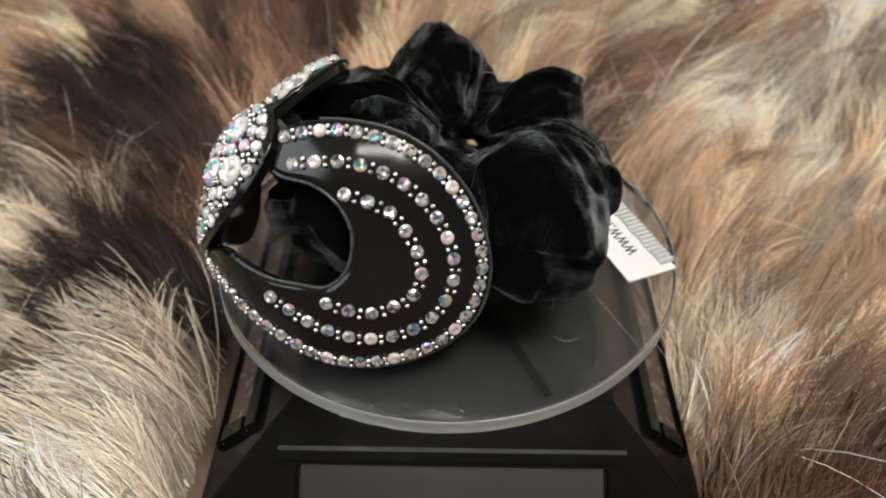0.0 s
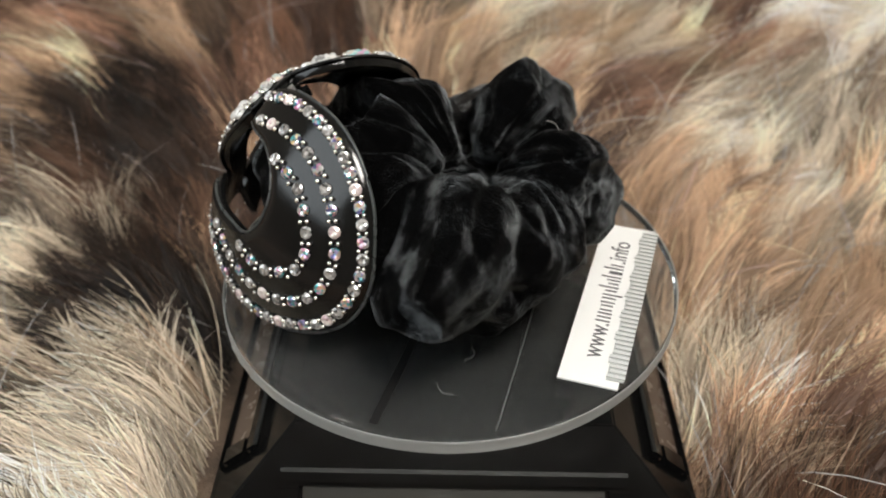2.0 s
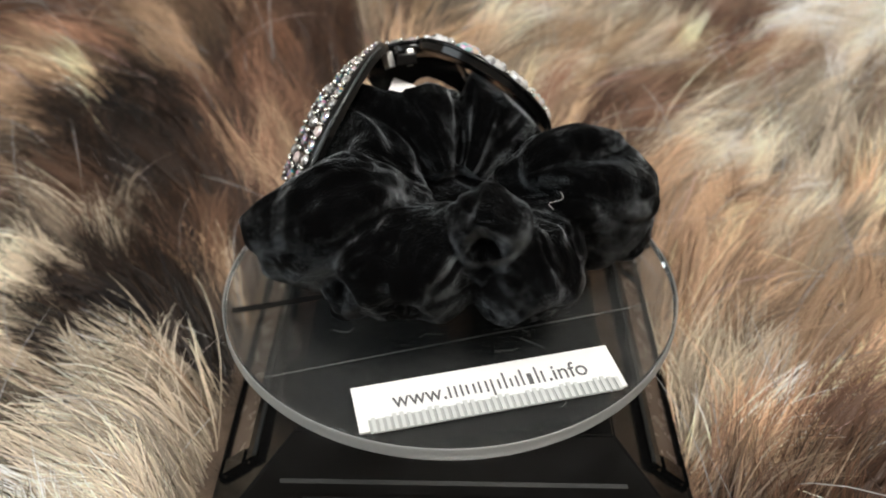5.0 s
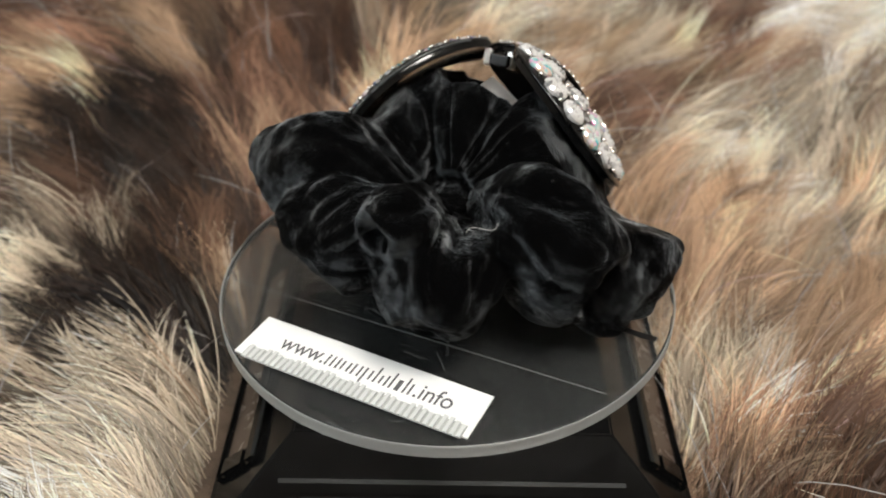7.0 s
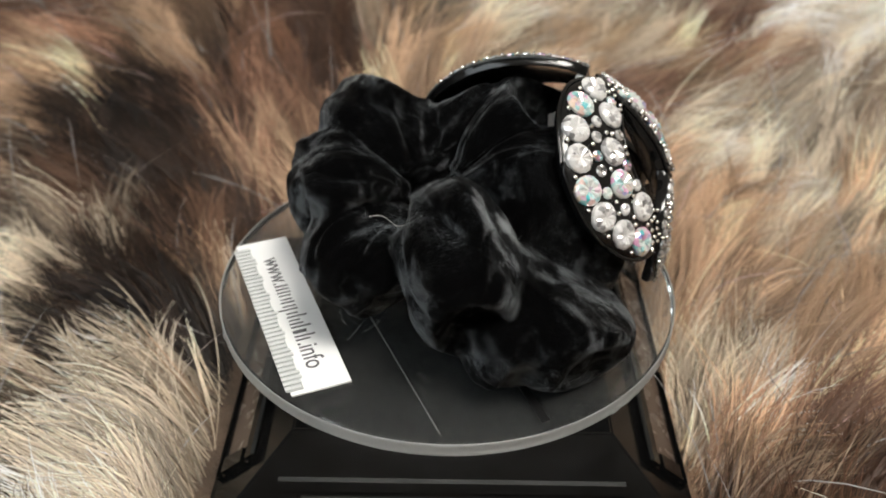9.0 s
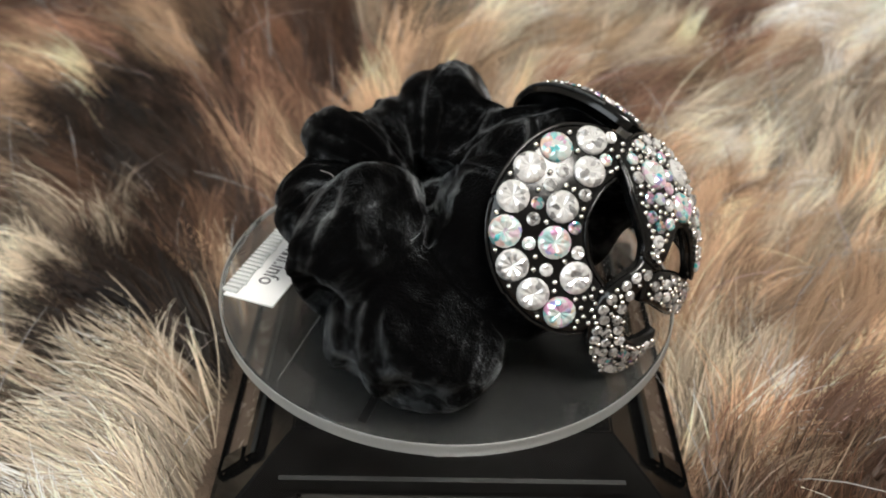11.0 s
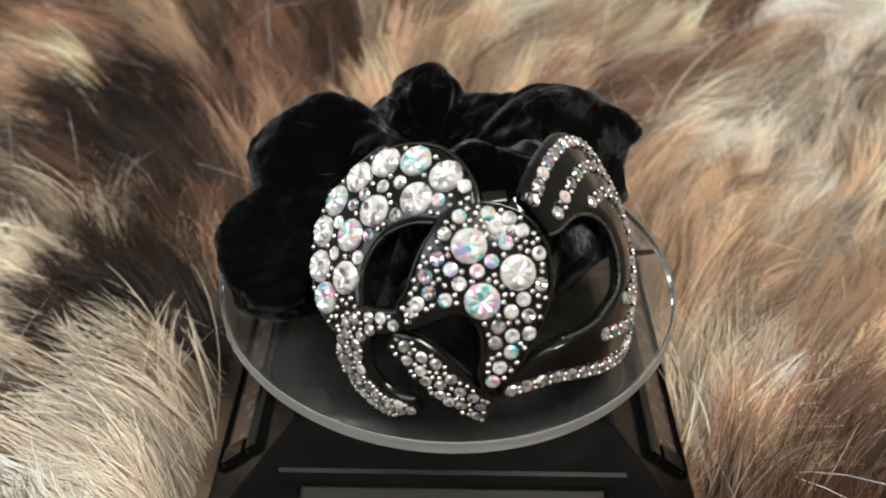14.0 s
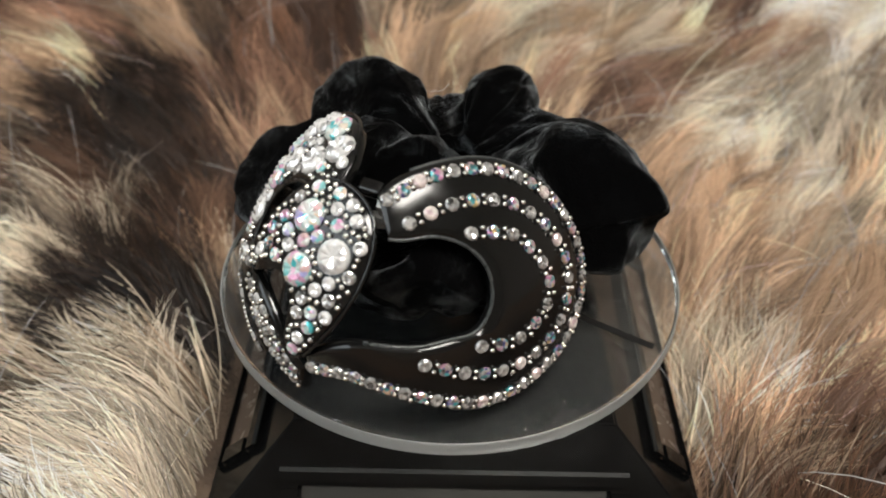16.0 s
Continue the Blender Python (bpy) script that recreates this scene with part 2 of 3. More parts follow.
# the pelt's markings: place in millimetres, pigment, and the lie of the hair in degrees
PELT_WEST = [(-144, 131, 'r', -149), (-133, 98, 't', 177), (-103, 125, 't', 147), (-116, 108, 'k', 171), (-99, 96, 'k', 149), (-86, 80, 'k', 130), (-76, 63, 'b', 122), (-112, 68, 'b', 170), (-79, 115, 'r', 141), (-71, 125, 'b', 129), (-61, 92, 'r', 106), (-61, 133, 'b', 112), (-48, 121, 'd', 104), (-95, 24, 'k', 149), (-108, 92, 'k', 155), (-78, 18, 'k', 138), (-52, 66, 't', 101), (-85, 22, 'k', 146), (-72, 15, 'k', 129), (-116, 39, 'c', 170), (-75, 38, 'b', 122), (-102, 9, 'g', 152), (-87, 1, 'c', 163), (-62, 1, 'c', 142), (-56, -17, 't', 148), (-86, -21, 'w', 174), (-85, -38, 'w', 159), (-68, -40, 'w', 169), (-64, -31, 'c', 149), (-50, -37, 't', 140), (-52, 27, 't', 113), (-110, 17, 'c', 155)]
PELT_EAST = [(-34, 131, 'd', 156), (-18, 124, 't', 23), (0, 134, 'o', 32), (19, 129, 'c', 27), (10, 115, 't', 17), (38, 128, 'o', 30), (57, 130, 'c', 44), (66, 98, 'r', 6), (74, 116, 'o', 31), (96, 133, 'r', -7), (123, 128, 'w', 29), (143, 137, 'w', 2), (126, 104, 'g', 56), (107, 95, 'c', 56), (83, 80, 'c', 45), (68, 61, 't', 39), (115, 81, 'c', 83), (125, 70, 't', 67), (77, 36, 't', 52), (63, 4, 'c', 47), (88, 21, 't', 50), (107, 30, 't', 52), (71, -17, 't', 59), (77, -27, 'g', 54), (90, -17, 'b', 46), (80, -39, 'b', 37), (98, -28, 'd', 46), (60, -34, 'b', 53), (103, 5, 't', 50), (56, -18, 't', 65), (95, 60, 'c', 53)]
PELT_PATCHES = [(-101, 103, 'k', 150), (-85, 85, 'k', 140), (-89, 35, 'k', 140), (-109, 34, 'c', 155), (-132, 105, 't', 160), (-62, 71, 'r', 115), (80, -34, 'd', 46), (77, -11, 'r', 50), (123, 98, 'w', 40), (109, 58, 'c', 60), (81, 62, 't', 40)]


def fur_pelt():
    rng = np.random.default_rng(7)
    pelt = tagged(new("fur_pelt"), "long-haired cream, tan, russet and black fur pelt under the stand", "fur pelt")
    nx, ny = 150, 120
    gx, gy = np.meshgrid(np.linspace(-0.24, 0.24, nx), np.linspace(-0.13, 0.25, ny), indexing="ij")
    top = np.stack([gx, gy, pelt_height(gx, gy)], -1).reshape(-1, 3)
    low = top - (0, 0, 0.004)
    faces = []
    for i in range(nx - 1):
        for j in range(ny - 1):
            a = i * ny + j
            faces.append((a, a + ny, a + ny + 1, a + 1))
            faces.append((a + nx * ny, a + 1 + nx * ny, a + ny + 1 + nx * ny, a + ny + nx * ny))
    raw("hide", np.r_[top, low], faces, pelt_skin, pelt, "brown woolly underfur")

    marks = PELT_WEST + PELT_EAST + PELT_PATCHES
    mp = np.array([(x, y) for x, y, _, _ in marks]) / 1000
    mc = np.array([PIGMENT[c] for _, _, c, _ in marks])
    ma = np.radians([a for _, _, _, a in marks])
    # locks: bunches of hair that share a lie, a bend and a tip
    n_lock = FUR_LOCKS
    lx, ly = rng.uniform(-0.19, 0.19, n_lock), rng.uniform(-0.10, 0.205, n_lock)
    # thicker fur pressed up against the stand's flanks
    n_edge = 420
    lx = np.r_[lx, np.where(rng.random(n_edge) < 0.5, -1, 1) * rng.uniform(0.0535, 0.066, n_edge)]
    ly = np.r_[ly, rng.uniform(-0.09, 0.065, n_edge)]
    n_lock += n_edge

    def weights(px, py, power):
        d2 = (px[:, None] - mp[:, 0]) ** 2 + (py[:, None] - mp[:, 1]) ** 2 + 1e-5
        w = d2 ** -power * (1 + 2.5 * (mc[:, 0] < 0.02))
        return w / w.sum(1, keepdims=True)
    wgt = weights(lx, ly, 1.6)
    ang = np.arctan2((wgt * np.sin(ma)).sum(1), (wgt * np.cos(ma)).sum(1))
    # the colour of a spot is that of the hair that lies over it, so look down the hair's lie
    wx = lx + 0.024 * np.cos(ang) + 0.006 * np.sin(ly * 90 + 1) + rng.normal(0, 0.0035, n_lock)
    wy = ly + 0.024 * np.sin(ang) + 0.006 * np.sin(lx * 80 + 2) + rng.normal(0, 0.0035, n_lock)
    wgt = weights(wx, wy, 3.0)
    pick = np.array([rng.choice(len(mp), p=w) for w in wgt])
    ang = ang + rng.normal(0, 0.20, n_lock)
    mean_c = wgt @ mc
    lock_c = 0.35 * mean_c + 0.65 * mc[pick]
    wave = np.array([noise.noise(Vector((p * 55, q * 55, 0))) + 0.6 * noise.noise(Vector((p * 150, q * 150, 4))) for p, q in zip(wx, wy)])
    lock_c *= np.exp(rng.normal(0, 0.30, (n_lock, 1)) + 1.25 * wave[:, None] - 0.04)
    per = rng.integers(FUR_PER_LOCK - 8, FUR_PER_LOCK + 8, n_lock)
    idx = np.repeat(np.arange(n_lock), per)
    n = len(idx)
    ox, oy = rng.normal(0, 0.0042, n), rng.normal(0, 0.0042, n)
    rx, ry = lx[idx] + ox, ly[idx] + oy
    inside = (np.abs(rx) < 0.0522) & (np.abs(ry + 0.001) < 0.0530)
    keep = ~inside
    idx, rx, ry, ox, oy = idx[keep], rx[keep], ry[keep], ox[keep], oy[keep]
    n = len(idx)
    a = ang[idx] + rng.normal(0, 0.07, n)
    length = (0.026 + 0.014 * rng.random(n_lock))[idx] * rng.uniform(0.75, 1.15, n)
    stray = rng.random(n) < 0.012
    a[stray] += rng.normal(0, 0.7, stray.sum())
    length[stray] *= 1.35
    lift = (rng.uniform(0.30, 0.62, n_lock))[idx] + rng.normal(0, 0.06, n)
    curl = rng.normal(0, 0.45, n_lock)[idx] + rng.normal(0, 0.09, n)
    steps = 7
    x, y = rx.copy(), ry.copy()
    rows = []
    z0 = pelt_height(rx, ry) - 0.001
    hgt = np.zeros(n)
    gather = rng.uniform(0.7, 1.12, n_lock)[idx] * np.where(stray, 0.0, 1.0)
    for s in range(steps + 1):
        q = s / steps
        gx_, gy_ = x - ox * gather * q ** 0.8, y - oy * gather * q ** 0.8
        rows.append(np.stack([gx_, gy_, np.maximum(pelt_height(x, y) - 0.001, z0 - 0.004) + hgt], -1))
        b = a + curl * (q - 0.3)
        e = lift * (1.15 - 1.5 * q)
        step = length / steps
        x = x + step * np.cos(b) * np.cos(e)
        y = y + step * np.sin(b) * np.cos(e)
        hgt = np.maximum(hgt + step * np.sin(e), 0.0008)
    path = np.stack(rows, 1)
    # no hair lies across the stand's top or the turning disc
    low_cap = np.clip(0.027 - 0.25 * np.maximum(0, 0.056 - np.hypot(path[..., 0], path[..., 1])), 0.006, None)
    near = np.hypot(path[..., 0], path[..., 1]) < 0.060
    path[..., 2] = np.where(near, np.minimum(path[..., 2], low_cap), path[..., 2])
    crossing = ((np.abs(path[..., 0]) < 0.0515) & (path[..., 1] < -0.02)).any(1) & ~(stray & (path[:, 0, 0] < -0.058)) | (((np.abs(path[..., 0]) < 0.049) & (np.abs(path[..., 1]) < 0.049)).sum(1) > 1)
    path, idx, stray, a = path[~crossing], idx[~crossing], stray[~crossing], a[~crossing]
    n = len(idx)
    way = np.gradient(path, axis=1)
    way /= np.linalg.norm(way, axis=2, keepdims=True)
    up = np.array([0, -0.45, 0.9])
    side = np.cross(way, up)
    side /= np.linalg.norm(side, axis=2, keepdims=True)
    nrm = np.cross(side, way)
    roll = rng.normal(0, 0.32, n)[:, None, None]
    side = side * np.cos(roll) + nrm * np.sin(roll)
    wide = rng.uniform(0.00009, 0.00021, n) * np.where(stray, 0.8, 1.0)
    taper = np.array([0.9, 1, 1, 0.95, 0.85, 0.7, 0.5, 0.15])
    off = side * (wide[:, None] * taper)[..., None]
    verts = np.stack([path - off, path + off], 2).reshape(-1, 3)
    base = np.arange(n)[:, None] * (2 * (steps + 1)) + 2 * np.arange(steps)[None, :]
    quads = np.stack([base, base + 1, base + 3, base + 2], -1).reshape(-1, 4)
    mesh = bpy.data.meshes.new("hair")
    mesh.vertices.add(len(verts))
    mesh.vertices.foreach_set("co", verts.astype(np.float32).ravel())
    mesh.loops.add(quads.size)
    mesh.loops.foreach_set("vertex_index", quads.astype(np.int32).ravel())
    mesh.polygons.add(len(quads))
    mesh.polygons.foreach_set("loop_start", (np.arange(len(quads)) * 4).astype(np.int32))
    mesh.update(calc_edges=True)
    tone = lock_c[idx] * np.exp(rng.normal(0, 0.09, (n, 1)))
    tone = np.where(stray[:, None] & (tone[:, :1] > 0.15), np.maximum(tone, 0.4), tone)
    # roots darker, tips lighter: depth shade between the locks put into the colour
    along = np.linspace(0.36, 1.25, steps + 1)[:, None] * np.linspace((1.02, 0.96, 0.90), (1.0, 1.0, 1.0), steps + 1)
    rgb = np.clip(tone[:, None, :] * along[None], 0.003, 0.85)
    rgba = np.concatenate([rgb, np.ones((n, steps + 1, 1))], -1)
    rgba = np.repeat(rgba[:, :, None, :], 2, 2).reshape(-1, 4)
    att = mesh.attributes.new("pigment_with_root_shade", "FLOAT_COLOR", "POINT")
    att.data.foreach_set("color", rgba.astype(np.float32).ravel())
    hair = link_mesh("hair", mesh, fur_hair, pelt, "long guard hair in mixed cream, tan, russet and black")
    tagged(hair, kind="stuff")


# ---- the solar stand ----
def quad_slab(bm, corners, depth):
    """A four-cornered slab whose face lies on the corners, with its thickness going down along the normal."""
    c = [Vector(p) for p in corners]
    nrm = (c[1] - c[0]).cross(c[3] - c[0]).normalized()
    top = [bm.verts.new(p) for p in c]
    low = [bm.verts.new(p - nrm * depth) for p in c]
    bm.faces.new(top), bm.faces.new(low[::-1])
    for i in range(4):
        bm.faces.new((top[i], low[i], low[(i + 1) % 4], top[(i + 1) % 4]))


def solar_stand():
    stand = tagged(new("solar_turntable_stand"), "low glossy black plastic pyramid stand with solar panels on fur", "display stand")
    ox = 0.0015
    a, b, zt, zb = 0.0328, 0.0500, DISC_Z - 0.0147, DISC_Z - 0.0294
    bm = bmesh.new()
    rings = []
    for h, z in ((b, zb - 0.0026), (b + 0.0008, zb - 0.0020), (b + 0.0008, zb - 0.0004), (b, zb), (a + 0.0007, zt - 0.0006), (a, zt)):
        rings.append([bm.verts.new((ox + sx * h, sy * h, z)) for sx, sy in ((-1, -1), (1, -1), (1, 1), (-1, 1))])
    for r, s in zip(rings, rings[1:]):
        for j in range(4):
            bm.faces.new((r[j], r[(j + 1) % 4], s[(j + 1) % 4], s[j]))
    bm.faces.new(rings[-1]), bm.faces.new(rings[0][::-1])
    bmesh.ops.bevel(bm, geom=bm.edges[:], offset=0.00035, segments=2, affect="EDGES")
    part("body", bm, stand_black, stand)

    def face(u, w, lift=0.0, turn=0):
        """A point of a sloping side: u across in metres, w from 0 at the top edge to 1 at the foot, lifted off it."""
        h = a + (b - a) * w
        z = zt + (zb - zt) * w
        s = math.hypot(b - a, zt - zb)
        n = Vector((0, -(zt - zb) / s, (b - a) / s))
        p = Vector((u, -h, z)) + n * lift
        p = Matrix.Rotation(turn * math.pi / 2, 3, "Z") @ p
        return Vector((p.x + ox, p.y, p.z))

    for turn in range(4):
        f = lambda u, w, l=0.0: face(u, w, l, turn)
        bm = bmesh.new()
        for u0, w0, u1, w1 in ((-0.0357, 0.42, 0.0357, 0.58), (-0.0357, 0.90, 0.0357, 0.97), (-0.0357, 0.58, -0.0305, 0.90), (0.0305, 0.58, 0.0357, 0.90)):
            quad_slab(bm, [f(u0, w1, 0.0016), f(u1, w1, 0.0016), f(u1, w0, 0.0016), f(u0, w0, 0.0016)], 0.0024)
        bmesh.ops.bevel(bm, geom=bm.edges[:], offset=0.0007, segments=4, affect="EDGES")
        panel = part("panel_frame", bm, stand_black, stand)
        bm = bmesh.new()
        quad_slab(bm, [f(-0.0305, 0.90, 0.0003), f(0.0305, 0.90, 0.0003), f(0.0305, 0.58, 0.0003), f(-0.0305, 0.58, 0.0003)], 0.0006)
        part("solar_cell", bm, solar_fur_reflection if turn % 2 else solar_grey, panel, "solar cell with the fur's brown reflection put into its colour" if turn % 2 else "dull grey solar cell")
        # strip laid on the upper lip in place of its highlight line
        bm = bmesh.new()
        quad_slab(bm, [f(-0.0350, 0.462, 0.00175), f(0.0350, 0.462, 0.00175), f(0.0350, 0.424, 0.00155), f(-0.0350, 0.424, 0.00155)], 0.0004)
        part("lip_highlight_strip", bm, lip_highlight, panel, "grey strip standing in for the upper lip's highlight")
    bm = bmesh.new()
    bmesh.ops.create_cone(bm, cap_ends=True, segments=48, radius1=0.012, radius2=0.009, depth=0.0108, matrix=Matrix.Translation((ox, 0, zt + 0.0054)))
    part("axle", bm, stand_black, stand)


# ---- what turns: the disc with its card ----
def on_disc(x, y, lift=0.0):
    """A point of the disc's top face, in metres from the axle."""
    return Vector((x, y, TILT_X * x + TILT_Y * y + lift))


def turning_disc():
    disc = tagged(new("turntable_disc"), "round clear acrylic turntable disc with chipped edge and a card", "turntable disc")
    rng = random.Random(3)
    n, R, thick = 160, 0.050, 0.0036
    profile = [(0.3, 0, 0), (0.6, 0, 0), (0.85, 0, 0), (1.0, -0.0004, 0), (1.0, -0.0001, -0.0004), (1.0, 0, -0.0010), (1.0, 0, -thick + 0.0006), (1.0, -0.0005, -thick), (0.85, 0, -thick), (0.5, 0, -thick)]
    bm = bmesh.new()
    rings = []
    for k, dr, dz in profile:
        ring = []
        for i in range(n):
            q = 2 * math.pi * i / n
            chip = 0.0
            if k == 1.0 and dz < -0.0015 and 0.1 < (q % 2.1) < 0.45:
                chip = 0.0006 * rng.random()
            r = R * k + dr + chip
            ring.append(bm.verts.new(on_disc(r * math.cos(q), r * math.sin(q), dz)))
        rings.append(ring)
    for r, s in zip(rings, rings[1:]):
        for i in range(n):
            bm.faces.new((r[i], s[i], s[(i + 1) % n], r[(i + 1) % n]))
    bm.faces.new(rings[0]), bm.faces.new(rings[-1][::-1])
    plate = part("disc_plate", bm, acrylic, disc, "clear acrylic plate")
    plate.visible_shadow = False
    bm = bmesh.new()
    rings = []
    for r, dz in ((R + 0.00003, -0.0002), (R + 0.00022, -0.0005), (R + 0.00022, -thick + 0.0005), (R + 0.00003, -thick + 0.0002)):
        rings.append([bm.verts.new(on_disc(r * math.cos(2 * math.pi * i / n), r * math.sin(2 * math.pi * i / n), dz)) for i in range(n)])
    for r, t in zip(rings, rings[1:] + rings[:1]):
        for i in range(n):
            bm.faces.new((r[i], r[(i + 1) % n], t[(i + 1) % n], t[i]))
    rim = part("disc_rim", bm, rim_acrylic, disc, "scuffed whitish cut edge", True)
    rim.visible_shadow = False

    ax = Vector((-0.392, 0.920, 0))     # the card's long way
    out = Vector((0.920, 0.392, 0))
    start = Vector((0.0378, -0.0116, 0)) - ax * 0.0013

    def spot(s, w, lift):
        p = start + ax * s + out * w
        return on_disc(p.x, p.y, lift)

    def slab(s0, w0, s1, w1, lift, thick):
        bm = bmesh.new()
        quad_slab(bm, [spot(s0, w0, lift), spot(s0, w1, lift), spot(s1, w1, lift), spot(s1, w0, lift)], thick)
        return bm
    card = part("card", slab(0, 0, 0.0521, 0.0118, 0.0007, 0.0004), paper, disc, "white printed card")
    strip_ob = part("ribbed_strip", slab(0.002, 0.0092, 0.0510, 0.0126, 0.00085, 0.0002), rib_clear, disc, "ribbed frosted plastic strip")
    for k in range(36):
        t = 0.0025 + k * 0.00136
        lo, hi = 0.0091 + 0.0004 * math.sin(k * 1.3), 0.0127
        part("rib", slab(t, lo, t + 0.00075, hi, 0.00125, 0.0004), rib_light, strip_ob)

    def letters(text, s, length):
        data = bpy.data.curves.new("letters", "FONT")
        data.body, data.size, data.extrude = text, 0.0058, 0.00004
        tmp = new("letters", data)
        bpy.context.view_layer.update()
        mesh = bpy.data.meshes.new_from_object(tmp.evaluated_get(bpy.context.evaluated_depsgraph_get()))
        bpy.data.objects.remove(tmp)
        xs = [v.co.x for v in mesh.vertices]
        k = length / (max(xs) - min(xs))
        for v in mesh.vertices:
            x, y, z = v.co
            v.co = spot(s + (x - min(xs)) * k, 0.0071 - y * 1.0, 0.00076 + z)
        mesh.materials.clear()
        link_mesh("letters", mesh, ink, card, smooth=False)
    letters("www.", 0.0073, 0.0103)
    letters(".info", 0.0381, 0.0079)
    # the unlettered middle of the line: one bar for each stroke (offset, width, height, drop in tenths of a millimetre)
    for at, wide, tall, drop in ((168, 5, 30, 0), (181, 5, 29, 0), (194, 5, 30, 0), (206, 5, 27, -2), (221, 5, 27, -2), (233, 5, 30, 0), (248, 5, 29, 0), (260, 5, 30, 12), (275, 5, 27, -2),
                                 (288, 5, 43, 0), (301, 5, 24, -2), (314, 5, 29, 0), (326, 5, 43, 0), (340, 12, 29, 0), (359, 5, 43, 0), (371, 5, 30, 0)):
        t = 0.0073 + (at - 50) * 0.921e-4
        part("text_bar", slab(t, 0.0071 - tall * 1e-4, t + wide * 0.75e-4, 0.0071 + drop * 1e-4, 0.00080, 0.0001), ink, card)

    # the dark line across the disc and the edge of its film
    def strip(x0, y0, x1, y1, wide, lift, thick):
        p, q = Vector((x0, y0, 0)), Vector((x1, y1, 0))
        side = (q - p).normalized().cross(Vector((0, 0, 1))) * wide / 2
        bm = bmesh.new()
        quad_slab(bm, [on_disc(*(k.xy), lift) for k in (p + side, q + side, q - side, p - side)], thick)
        return bm
    part("dark_strip", strip(0.0192, -0.0440, -0.0190, 0.0440, 0.0016, 0.00025, 0.0002), black_line, disc, "narrow black strip across the disc")
    part("film_edge", strip(0.0375, -0.0305, 0.0005, 0.0480, 0.00011, 0.00012, 0.0001), film_edge, disc)
    for k in range(9):
        x, y = rng.uniform(0.012, 0.036), rng.uniform(-0.03, 0.03)
        line = [on_disc(x, y, 0.0001)]
        h = rng.uniform(0, 6.28)
        for _ in range(6):
            h += rng.gauss(0, 0.5)
            x, y = x + 0.0009 * math.cos(h), y + 0.0009 * math.sin(h)
            line.append(on_disc(x, y, 0.0001))
        part("scratch", tube(line, 0.00007, 4), film_edge, disc)
    return disc


# ---- what turns: the hair clip ----
DOME_C, DOME_R = Vector((-0.0167, -0.0096, 0.01275)), 0.0336
DOME_N, DOME_U, DOME_V = Vector((-0.6198, -0.5599, 0.5499)), Vector((0.6703, -0.7421, 0)), Vector((0.4081, 0.3686, 0.8353))


DOME = (DOME_C, DOME_R, DOME_N, DOME_U, DOME_V)
# the crescent and the wing are flatter than the middle of the clip
FLAT_RING = (Vector((-0.0037, -0.0168, 0.0026)), 0.050, Vector((-0.5397, 0.4788, 0.6925)), Vector((-0.6636, -0.7481, 0.0)), Vector((0.518, -0.4595, 0.7214)))
FLAT_WING = (Vector((-0.0154, 0.0055, 0.0056)), 0.048, Vector((0.0659, -0.8345, 0.5471)), Vector((0.9969, 0.0787, 0.0)), Vector((-0.0431, 0.5454, 0.8371)))


def dome(u, v, lift=0.0, shape=DOME):
    """A point of one of the clip's domes, u across and v up in millimetres of arc from its middle, with the normal there."""
    c, r, n0, across, up = shape
    far = math.hypot(u, v) or 1e-9
    q = far / 1000 / r
    n = n0 * math.cos(q) + (across * u + up * v) / far * math.sin(q)
    p = c + n * (r + lift)
    if shape is FLAT_WING and u < -16:
        # the wing's tail runs back onto the middle dome
        k = min(1.0, (-16 - u) / 18)
        k = k * k * (3 - 2 * k)
        d = p - DOME_C
        p = p.lerp(DOME_C + d.normalized() * (DOME_R + lift), k)
        n = n.lerp(d.normalized(), k).normalized()
    return p, n


def tucked(p, depth=0.0048):
    """Moves a point of the cloth that would stick out through the crescent or the wing to behind it."""
    for shape, limit in ((FLAT_RING, 25.0), (FLAT_WING, 24.0)):
        c, r, n0 = shape[:3]
        d = p - c
        arc = d.angle(n0) * r * 1000
        if arc < limit + 6 and d.length > r - depth:
            k = min(1.0, (limit + 6 - arc) / 6)
            p = p.lerp(c + d.normalized() * (r - depth), k)
    return p


def plate(name, one, two, lift, thick, parent, label, n=72, across=12, shape=DOME):
    """A curved plastic plate on the dome between two lines, with rounded rims."""
    p, q = smooth_line(one, n), smooth_line(two, n)
    verts, faces = [], []
    cols = across + 1
    for i in range(n):
        end = min(i, n - 1 - i) / 2.0
        for j in range(cols):
            s = j / across
            u, v = p[i] * (1 - s) + q[i] * s
            wide = np.linalg.norm(p[i] - q[i])
            edge = min(s, 1 - s) * wide / 1.1
            crown = lift - 0.0008 * max(0.0, 1 - min(edge, end + 0.2, 1.0)) ** 2
            verts.append(dome(u, v, crown, shape)[0])
    for i in range(n):
        for j in range(cols):
            s = j / across
            u, v = p[i] * (1 - s) + q[i] * s
            verts.append(dome(u, v, lift - thick, shape)[0])
    k = n * cols
    for i in range(n - 1):
        for j in range(across):
            a = i * cols + j
            faces.append((a, a + 1, a + 1 + cols, a + cols))
            faces.append((k + a, k + a + cols, k + a + cols + 1, k + a + 1))
    for i in range(n - 1):
        for j in (0, across):
            a = i * cols + j
            faces.append((a, a + cols, k + a + cols, k + a))
    for i in (0, n - 1):
        for j in range(across):
            a = i * cols + j
            faces.append((a, a + 1, k + a + 1, k + a))
    bm = bmesh.new()
    bv = [bm.verts.new(x) for x in verts]
